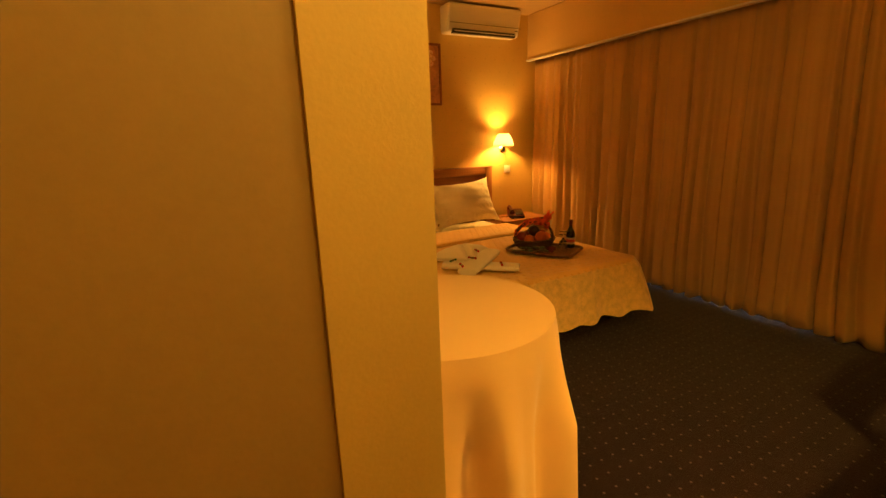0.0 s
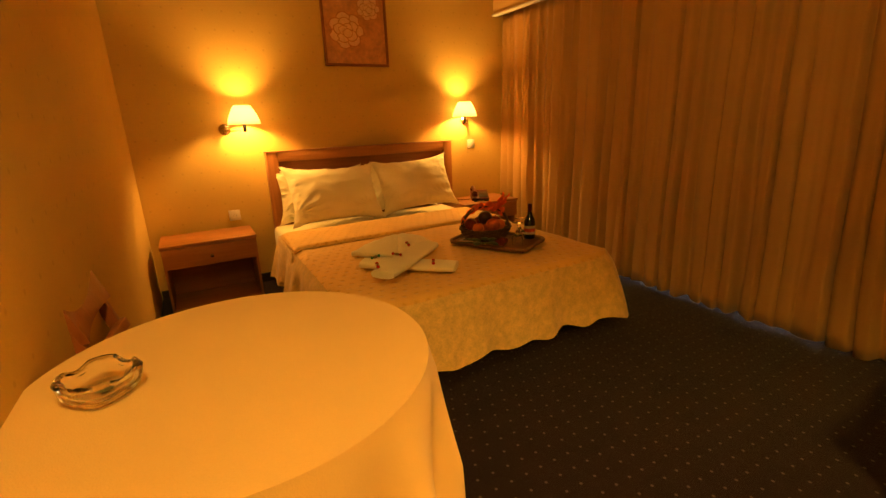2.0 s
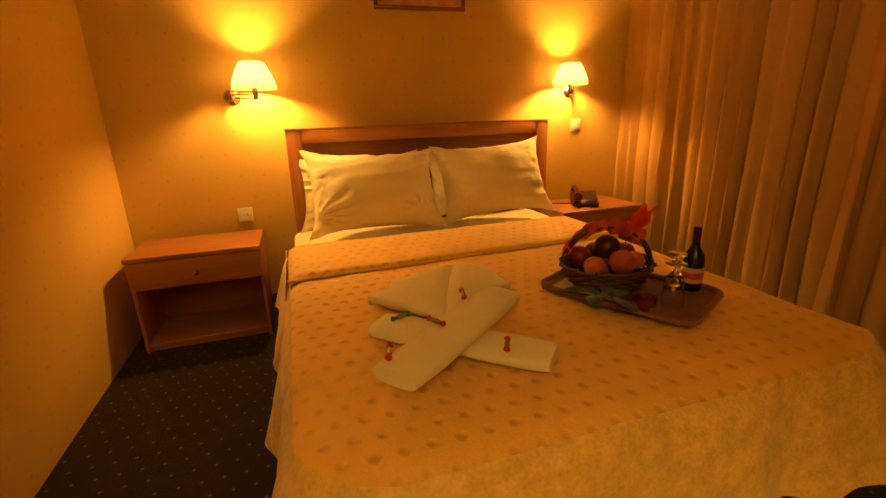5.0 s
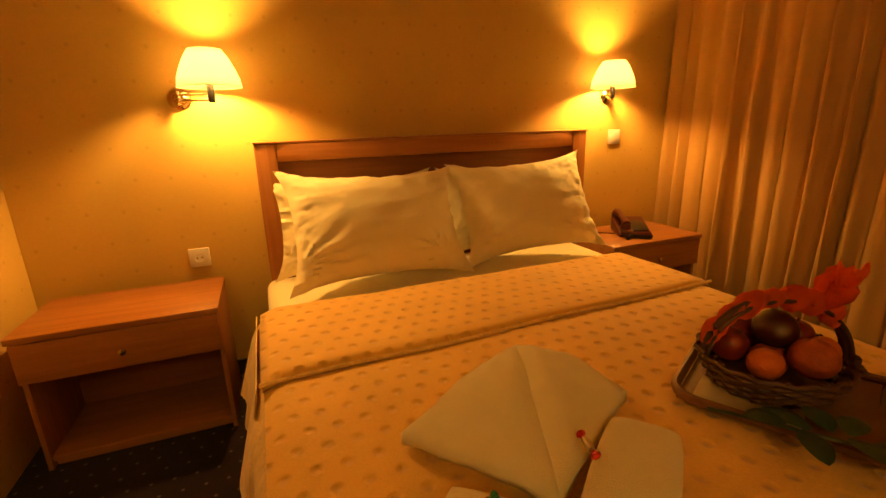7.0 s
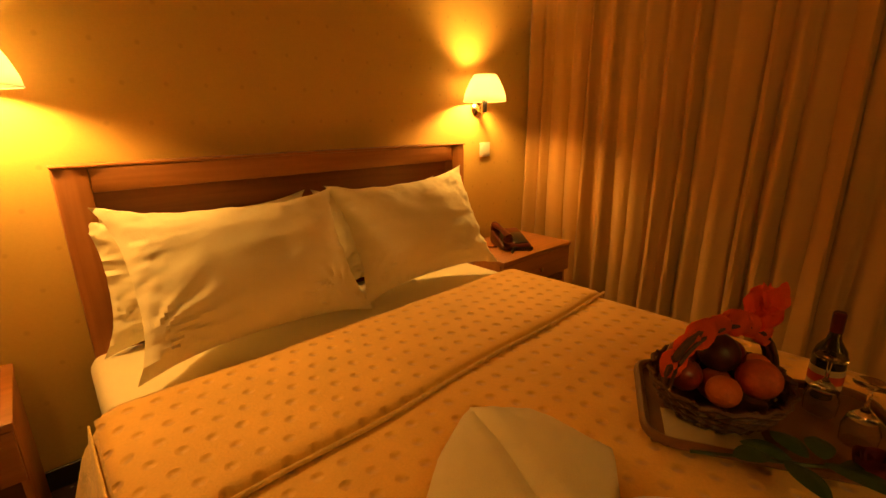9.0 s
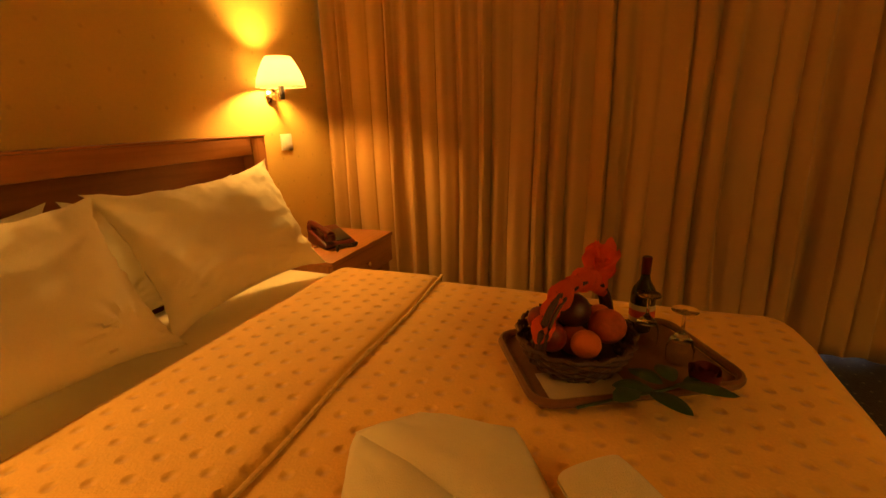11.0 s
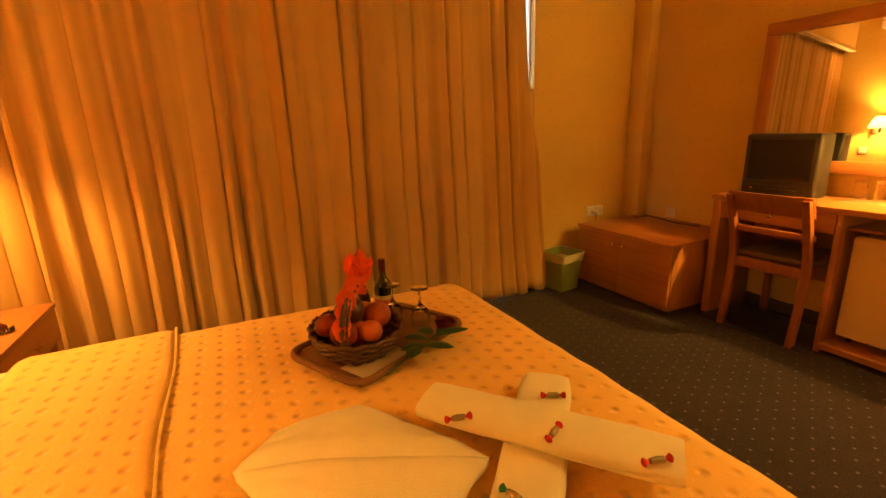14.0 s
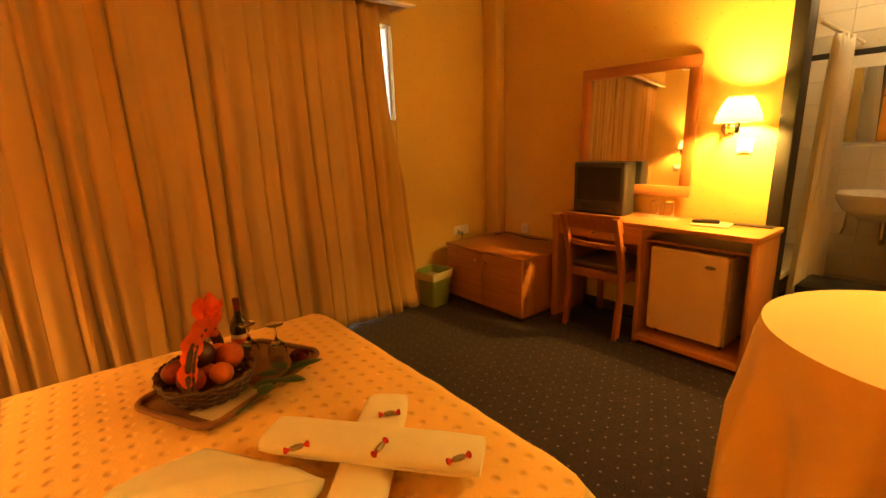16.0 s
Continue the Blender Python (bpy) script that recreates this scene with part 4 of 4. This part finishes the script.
def cloth_f(u, v):
    a = 2 * math.pi * u
    rp = TR
    if v < 0.4:
        r = rp * v / 0.4
        return (TX + r * math.cos(a), TY + r * math.sin(a), TH + 0.001 * noise.noise(Vector((r * 6 * math.cos(a), r * 6 * math.sin(a), 3))))
    q = (v - 0.4) / 0.6
    fold = 1.25 * math.sin(11 * a + 0.9 * math.sin(2 * a)) + 0.45 * math.sin(19 * a + 1.7) + 0.3 * math.sin(5 * a + 0.4)
    r = rp + 0.010 * min(1, q * 12) + 0.035 * q + 0.036 * fold * min(1, q * 2.2) ** 1.3
    z = TH - 0.004 * min(1, q * 20) - q * (TH - 0.03)
    return (TX + r * math.cos(a), TY + r * math.sin(a), z + 0.010 * math.sin(3 * a) * q)


bm = sheet(cloth_f, 220, 40)
bmesh.ops.remove_doubles(bm, verts=bm.verts[:], dist=0.0003)
bmesh.ops.recalc_face_normals(bm, faces=bm.faces[:])
tagged(part("tablecloth", bm, M_CLOTH), "peach cotton tablecloth hanging in folds over a round table", "tablecloth")
ash = thing("ashtray", "clear thick glass ashtray with rounded lobes on the tablecloth", "ashtray")


def ash_f(u, v):
    a = 2 * math.pi * u
    prof = ((0.0, 0.0), (0.052, 0.0), (0.066, 0.010), (0.072, 0.030), (0.066, 0.036), (0.056, 0.034), (0.050, 0.016), (0.044, 0.010), (0.0, 0.009))
    k = v * (len(prof) - 1)
    i = min(int(k), len(prof) - 2)
    f = k - i
    r = prof[i][0] * (1 - f) + prof[i + 1][0] * f
    z = prof[i][1] * (1 - f) + prof[i + 1][1] * f
    r *= 1 + 0.07 * math.cos(4 * a)
    if z > 0.028:
        z -= 0.006 * max(0, math.cos(4 * a + math.pi))
    return (0.592 + 0.92 * r * math.cos(a), 1.108 + 0.92 * r * math.sin(a), TH + 0.002 + 1.45 * z)


bm = sheet(ash_f, 64, 32)
bmesh.ops.remove_doubles(bm, verts=bm.verts[:], dist=0.0004)
bmesh.ops.recalc_face_normals(bm, faces=bm.faces[:])
part("bowl", bm, M_GLASS, ash)
part("sticker", lathe([(0, 0.0150), (0.016, 0.0150), (0.016, 0.0158), (0, 0.0158)], 20, 0.592, 1.108, TH + 0.002), M_LEAF, ash, "small green sticker")


# ---- chairs ----
def chair(at, yaw, label):
    e = thing("chair", label, "chair", "beech chairs")
    m = pose(*at, 0, 0, yaw)
    for x in (-0.19, 0.19):
        part("front_leg", moved(box(x - 0.018, x + 0.018, 0.17, 0.206, 0, 0.43, 0.004), m), M_CHAIR, e)
        bm = box(x - 0.018, x + 0.018, -0.218, -0.182, 0, 0.80, 0.004)
        bmesh.ops.subdivide_edges(bm, edges=[ed for ed in bm.edges if abs(ed.verts[0].co.z - ed.verts[1].co.z) > 0.5], cuts=6)
        for v in bm.verts:
            v.co.y -= 0.10 * max(0, (v.co.z - 0.42) / 0.38) ** 1.4 + 0.04 * max(0, (0.3 - v.co.z) / 0.3)
        part("back_leg", moved(bm, m), M_CHAIR, e)
    part("seat_rail", moved(box(-0.172, 0.172, 0.176, 0.198, 0.37, 0.43, 0.003), m), M_CHAIR, e)
    part("seat_rail", moved(box(-0.172, 0.172, -0.212, -0.190, 0.37, 0.43, 0.003), m), M_CHAIR, e)
    for x in (-0.19, 0.19):
        part("side_rail", moved(box(x - 0.011, x + 0.011, -0.181, 0.169, 0.37, 0.43, 0.003), m), M_CHAIR, e)
    part("seat", moved(box(-0.20, 0.20, -0.185, 0.215, 0.431, 0.468, 0.014, 3), m), M_SEAT, e, "brown upholstered seat pad")

    def slat(z0, z1):
        bm = box(-0.210, 0.210, -0.012, 0.012, z0, z1, 0.004)
        bmesh.ops.subdivide_edges(bm, edges=[ed for ed in bm.edges if abs(ed.verts[0].co.x - ed.verts[1].co.x) > 0.2], cuts=8)
        for v in bm.verts:
            v.co.y += -0.20 - 0.10 * max(0, (v.co.z - 0.42) / 0.38) ** 1.4 - 0.02 * (1 - (v.co.x / 0.21) ** 2) + 0.024
        return moved(bm, m)
    part("top_slat", slat(0.705, 0.815), M_CHAIR, e)
    part("lower_slat", slat(0.585, 0.62), M_CHAIR, e)
    return e


chair((2.455, -0.095, 0), 180, "dark beech chair with an open slatted back, pushed under the desk")
chair((0.72, 1.80, 0), -90, "dark beech chair with an open slatted back at the round table")

# ---- desk ----
DX0, DX1, DY0, DY1, DZ = 1.56, 2.835, YS + 0.002, 0.084, 0.765
dk = thing("desk", "beech veneer desk with one drawer and an open fridge bay", "desk")
part("top", box(DX0, DX1, DY0 + 0.012, DY1, DZ - 0.030, DZ, 0.004), M_WOODX, dk)
part("side_panel", box(DX0 + 0.01, DX0 + 0.032, DY0 + 0.02, DY1 - 0.008, 0, DZ - 0.031, 0.002), M_WOODZ, dk)
part("side_panel", box(DX1 - 0.060, DX1 - 0.008, DY0 + 0.02, DY1 - 0.008, 0, DZ - 0.031, 0.002), M_WOODZ, dk)
part("partition", box(2.165, 2.190, DY0 + 0.02, DY1 - 0.010, 0, DZ - 0.031, 0.002), M_WOODZ, dk)
part("bay_floor", box(DX0 + 0.033, 2.164, DY0 + 0.02, DY1 + 0.010, 0.028, 0.062, 0.003), M_WOODX, dk)
# dark board added under the desk top to stand in for shade above the fridge
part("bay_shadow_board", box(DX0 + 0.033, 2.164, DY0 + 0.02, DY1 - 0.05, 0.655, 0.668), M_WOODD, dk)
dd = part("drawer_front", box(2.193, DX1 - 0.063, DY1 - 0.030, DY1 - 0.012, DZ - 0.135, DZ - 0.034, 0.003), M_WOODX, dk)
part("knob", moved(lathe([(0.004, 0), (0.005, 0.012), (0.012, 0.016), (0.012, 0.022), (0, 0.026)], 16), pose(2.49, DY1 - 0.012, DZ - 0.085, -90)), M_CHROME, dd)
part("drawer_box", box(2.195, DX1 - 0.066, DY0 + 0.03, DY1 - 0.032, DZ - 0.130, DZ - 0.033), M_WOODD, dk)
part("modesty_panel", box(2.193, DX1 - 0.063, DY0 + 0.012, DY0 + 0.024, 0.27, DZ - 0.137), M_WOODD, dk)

fg = thing("mini_fridge", "cream enamelled mini fridge standing inside the desk bay", "fridge")
part("cabinet", box(1.70, 2.130, DY0 + 0.03, -0.035, 0.085, 0.615, 0.008), M_FRIDGE, fg)
fd = part("door", box(1.70, 2.130, -0.03, 0.025, 0.105, 0.625, 0.010, 3), M_FRIDGE, fg)
part("door_gasket", box(1.71, 2.12, -0.036, -0.029, 0.115, 0.610), M_BLACKP, fg, "dark rubber gasket")
part("grip_lip", box(1.71, 2.12, -0.01, 0.032, 0.612, 0.632, 0.006), M_FRIDGE, fd)
part("badge", moved(lathe([(0.014, 0), (0.014, 0.002), (0, 0.002)], 20), pose(1.79, 0.0255, 0.555, -90) @ Matrix.Diagonal((2.0, 0.8, 1, 1))), M_CHROME, fd)
for x in (1.73, 2.10):
    part("foot", lathe([(0.014, 0.062), (0.016, 0.084), (0, 0.084)], 12, x, -0.06, 0), M_BLACKP, fg)
mt = tagged(part("floor_mat", box(2.20, 2.78, -0.25, 0.16, 0.001, 0.014, 0.004), M_BLACKP), "thin black mat on the carpet under the chair", "mat")

tv = thing("television", "small dark tube television on the desk", "television")
bm = box(2.385, 2.775, -0.22, -0.085, 0.765, 1.115, 0.014, 3)
part("front_housing", moved(bm, Matrix()), M_TVP, tv)
bm = box(2.42, 2.74, -0.3, -0.218, 0.790, 1.095, 0.03, 2)
part("rear_housing", bm, M_TVP, tv)


def scr_f(u, v):
    return (2.415 + 0.33 * u, -0.0845 + 0.006 * (1 - (2 * u - 1) ** 2) * (1 - (2 * v - 1) ** 2), 0.858 + 0.225 * v)


part("screen", sheet(scr_f, 16, 12), M_SCREEN, tv, "curved dark glass screen")
part("control_strip", box(2.42, 2.74, -0.086, -0.08, 0.842, 0.846, 0.001), M_BLACKP, tv)
part("control_panel", box(2.43, 2.73, -0.0855, -0.082, 0.785, 0.825, 0.001), M_BLACKP, tv)
for i in range(5):
    part("button", box(2.47 + i * 0.035, 2.488 + i * 0.035, -0.083, -0.079, 0.80, 0.808, 0.001), M_TVP, tv)
part("power_button", moved(lathe([(0.006, 0), (0.006, 0.004), (0, 0.004)], 12), pose(2.71, -0.082, 0.804, -90)), M_CHROME, tv)

mi = thing("wall_mirror", "large mirror in a broad beech frame above the desk", "mirror")
MX0, MX1, MZ0, MZ1, W = 2.062, 2.834, 0.893, 1.735, 0.07
hung = pose(MX0, YS + 0.001, MZ1, 1.6, 0, 4.6) @ Matrix.Translation((-MX0, -YS - 0.001, -MZ1))
for b, m in ((box(MX0, MX1, YS + 0.001, YS + 0.028, MZ0, MZ0 + W, 0.006), M_WOODX), (box(MX0, MX1, YS + 0.001, YS + 0.028, MZ1 - W, MZ1, 0.006), M_WOODX),
             (box(MX0, MX0 + W, YS + 0.001, YS + 0.028, MZ0 + W, MZ1 - W, 0.006), M_WOODZ), (box(MX1 - W, MX1, YS + 0.001, YS + 0.028, MZ0 + W, MZ1 - W, 0.006), M_WOODZ)):
    part("frame_bar", moved(b, hung), m, mi)
part("mirror_glass", moved(box(MX0 + W, MX1 - W, YS + 0.002, YS + 0.012, MZ0 + W, MZ1 - W), hung), M_MIRROR, mi, "silvered mirror glass", smooth=False)

for x in (2.225, 2.135):
    t = thing("tumbler", "clear upturned drinking glass on a paper mat", "glass", "tumblers on the desk", (x, -0.18, DZ))
    part("wall", lathe([(0.028, 0.003), (0.031, 0.003), (0.026, 0.112), (0, 0.114), (0, 0.106), (0.0235, 0.104)], 24, x, -0.18, DZ), M_GLASS, t)
tagged(part("paper_mat", box(2.08, 2.28, -0.23, -0.13, DZ + 0.0005, DZ + 0.002), M_PAPER), "pale paper mat on the desk", "paper mat")
tagged(part("notepad", moved(box(-0.10, 0.10, -0.07, 0.07, 0, 0.008, 0.002), pose(1.87, -0.14, DZ + 0.001, 0, 0, 8)), M_PAPER), "white brochure lying on the desk", "brochure")
rc = thing("remote_control", "black remote control on the brochure", "remote control")
rm = pose(1.90, -0.14, DZ + 0.009, 0, 0, 20)
part("case", moved(box(-0.07, 0.07, -0.022, 0.022, 0, 0.02, 0.005), rm), M_BLACKP, rc)
for i in range(8):
    part("button", moved(box(-0.055 + (i % 4) * 0.02, -0.042 + (i % 4) * 0.02, -0.012 + (i // 4) * 0.016, -0.003 + (i // 4) * 0.016, 0.02, 0.022), rm), M_TVP, rc)
tagged(part("leather_folder", moved(box(-0.11, 0.11, -0.035, 0.035, 0, 0.006, 0.002), pose(1.70, -0.24, DZ + 0.001)), M_BLACKP), "thin black folder on the desk by the wall", "folder")

# ---- low cabinet, bin, cable ----
cb = thing("low_cabinet", "low beech cabinet with two doors and round knobs", "cabinet")
CX0, CX1, CY0, CY1, CZ = 2.86, 3.675, YS + 0.012, 0.365, 0.472
part("top", box(CX0 - 0.008, CX1 + 0.008, CY0, CY1 + 0.008, CZ - 0.024, CZ, 0.004), M_WOODX, cb)
part("body", box(CX0, CX1, CY0, CY1 - 0.022, 0.03, CZ - 0.025, 0.002), M_WOODZ, cb)
part("plinth", box(CX0 + 0.02, CX1 - 0.02, CY0, CY1 - 0.04, 0, 0.029), M_BASE, cb)
xm = (CX0 + CX1) / 2
for x0, x1, kx in ((CX0 + 0.002, xm - 0.002, xm - 0.045), (xm + 0.002, CX1 - 0.002, xm + 0.045)):
    d = part("cabinet_door", box(x0, x1, CY1 - 0.020, CY1, 0.035, CZ - 0.028, 0.002), M_WOODX, cb)
    part("knob", moved(lathe([(0.004, 0), (0.005, 0.012), (0.012, 0.016), (0.012, 0.022), (0, 0.026)], 16), pose(kx, CY1, CZ - 0.085, -90)), M_CHROME, d)
cbl = thing("cable", "dark power cable lying on the cabinet and running to the socket", "cable")
part("cord", tube([(3.10, -0.22, CZ + 0.006), (3.25, -0.16, CZ + 0.012), (3.38, -0.14, CZ + 0.03), (3.50, -0.16, CZ + 0.028), (3.58, -0.1, CZ + 0.006)], 0.005, 8), M_BLACKP, cbl)
part("plug", tube([(XE - 0.012, 0.11, 0.52), (XE - 0.05, 0.11, 0.515)], 0.016, 10), M_WHITEP, cbl, "pale plug")
part("plug_cord", tube([(XE - 0.05, 0.11, 0.515), (XE - 0.075, 0.13, 0.50), (XE - 0.09, 0.16, 0.45), (XE - 0.08, 0.2, 0.30), (XE - 0.05, 0.22, 0.10), (XE - 0.03, 0.22, 0.01)], 0.004, 8), M_BLACKP, cbl)

wb = thing("waste_bin", "square green plastic waste bin with a pale liner", "waste bin")


def frustum(cx, cy, z0, z1, a, b, t):
    bm = bmesh.new()
    def sq(h, z, n=6):
        out = []
        for (sx, sy), a0 in (((1, 1), 0), ((-1, 1), 90), ((-1, -1), 180), ((1, -1), 270)):
            for k in range(n):
                an = radians(a0 + 90 * k / (n - 1))
                out.append(bm.verts.new((cx + sx * (h - 0.02) + 0.02 * math.cos(an), cy + sy * (h - 0.02) + 0.02 * math.sin(an), z)))
        return out
    rings = [sq(a, z0), sq(b, z1), sq(b - t, z1), sq(a - t, z0 + t)]
    for p, q in zip(rings, rings[1:]):
        for i in range(len(p)):
            j = (i + 1) % len(p)
            bm.faces.new((p[i], p[j], q[j], q[i]))
    bm.faces.new(rings[0][::-1])
    bm.faces.new(rings[-1])
    bmesh.ops.recalc_face_normals(bm, faces=bm.faces[:])
    return bm


wm = pose(3.635, 0.56, 0, 0, 0, 8)
part("bucket", moved(frustum(0, 0, 0.002, 0.285, 0.088, 0.118, 0.004), wm), M_BIN, wb)
part("liner", moved(frustum(0, 0, 0.225, 0.290, 0.1145, 0.1225, 0.001), wm), M_LINER, wb, "pale plastic liner over the rim")

# ---- bathroom ----
bath_back = struct("wall_bathroom_back", box(1.032, 2.70, -1.616, -1.51, 0, ZC - 0.004), M_GROUT, "white tiled bathroom wall", "wall")
struct("wall_bathroom_end", box(2.60, 2.70, -1.508, YS - 0.122, 0, ZC - 0.004), M_GROUT, "bathroom end wall", "wall")
sk1 = thing("wash_basin", "white ceramic wash basin on the tiled wall with chrome trap", "basin")


def basin_f(u, v):
    a = 2 * math.pi * u
    prof = ((0.0, 0.70), (0.12, 0.70), (0.21, 0.76), (0.26, 0.85), (0.265, 0.868), (0.25, 0.872), (0.22, 0.86), (0.16, 0.78), (0.0, 0.755))
    k = v * (len(prof) - 1)
    i = min(int(k), len(prof) - 2)
    f = k - i
    r = prof[i][0] * (1 - f) + prof[i + 1][0] * f
    z = prof[i][1] * (1 - f) + prof[i + 1][1] * f
    c, s = math.cos(a), math.sin(a)
    return (1.285 + r * math.copysign(abs(c) ** 0.7, c), -1.30 + 0.82 * r * math.copysign(abs(s) ** 0.7, s), z)


bm = sheet(basin_f, 48, 32)
bmesh.ops.remove_doubles(bm, verts=bm.verts[:], dist=0.0005)
bmesh.ops.recalc_face_normals(bm, faces=bm.faces[:])
part("bowl", bm, M_CERAM, sk1)
part("tap", tube([(1.285, -1.47, 0.87), (1.285, -1.47, 0.95), (1.285, -1.42, 0.97), (1.285, -1.36, 0.95)], 0.012, 10), M_CHROME, sk1)
part("waste_trap", tube([(1.285, -1.3, 0.70), (1.285, -1.3, 0.58), (1.285, -1.35, 0.54), (1.285, -1.42, 0.58), (1.285, -1.505, 0.58)], 0.016, 10), M_CHROME, sk1)
part("supply_pipe", tube([(1.50, -1.49, 0.70), (1.50, -1.47, 0.60), (1.52, -1.505, 0.55)], 0.008, 8), M_CHROME, sk1)
bm_ = thing("bathroom_mirror", "plain frameless mirror over the basin with a glass shelf", "mirror")
part("mirror_glass", box(1.04, 1.585, -1.498, -1.49, 1.19, 1.665), M_MIRROR, bm_, smooth=False)
part("shelf", box(1.05, 1.575, -1.489, -1.38, 1.165, 1.173, 0.002), M_GLASS, bm_)
tp_ = thing("wall_tap", "chrome valve on the tiled wall", "valve")
part("valve_body", tube([(1.64, -1.498, 1.0), (1.64, -1.45, 1.0)], 0.013, 10), M_CHROME, tp_)
part("valve_handle", tube([(1.61, -1.45, 1.0), (1.67, -1.45, 1.0)], 0.008, 8), M_CHROME, tp_)


def shower_f(u, v):
    a = u * 2 * math.pi * 6
    sp_ = 0.40 + 0.30 * (1 - v)
    y = -1.20 + sp_ * u
    return (1.57 + 0.022 * math.sin(a) * (1.3 - 0.5 * v) + 0.01 * math.sin(2.1 * a + v * 3) - 0.03 * (1 - v), y, 0.28 + 1.53 * v + 0.03 * math.sin(a * 0.5) * v ** 6)


tagged(part("shower_curtain", sheet(shower_f, 90, 24), M_SHOWER, None, thick=0.002), "white shower curtain gathered on its rail", "shower curtain")
tagged(part("shower_rail", tube([(1.57, -1.505, 1.825), (1.57, YS - 0.13, 1.825)], 0.012, 10), M_WHITEP), "white shower curtain rail", "rail")
bt_ = thing("bathtub", "white bathtub with a dark blue tiled front", "bathtub")
part("apron", box(1.60, 1.63, -1.49, YS - 0.14, 0, 0.40, 0.004), M_NAVY, bt_, "dark tiled front")
part("tub_rim", box(1.595, 2.595, -1.495, YS - 0.135, 0.402, 0.44, 0.012), M_CERAM, bt_)
tagged(part("laundry_box", box(1.05, 1.52, -0.82, -0.5, 0, 0.40, 0.01), M_NAVY), "dark blue box on the bathroom floor", "box")
border = part("border_tile_row", box(1.034, 2.598, -1.509, -1.5, 1.745, 1.785, 0.002), M_BLACKF, bath_back, "black border tiles")
border["kind"] = "structure"
tl = box(0.0, 0.197, 0, 0.008, 0.0, 0.147, 0.0015, 1)
tme = bpy.data.meshes.new("tile")
tl.to_mesh(tme); tl.free()
tme.materials.append(M_TILE)
for r in range(16):
    z = 0.25 + r * 0.15 - (0.004 if r >= 10 else 0)
    if r == 10:
        continue
    for c in range(8):
        o = new("tile", tme)
        o.parent = bath_back
        o.location = (1.035 + c * 0.2, -1.509, z)
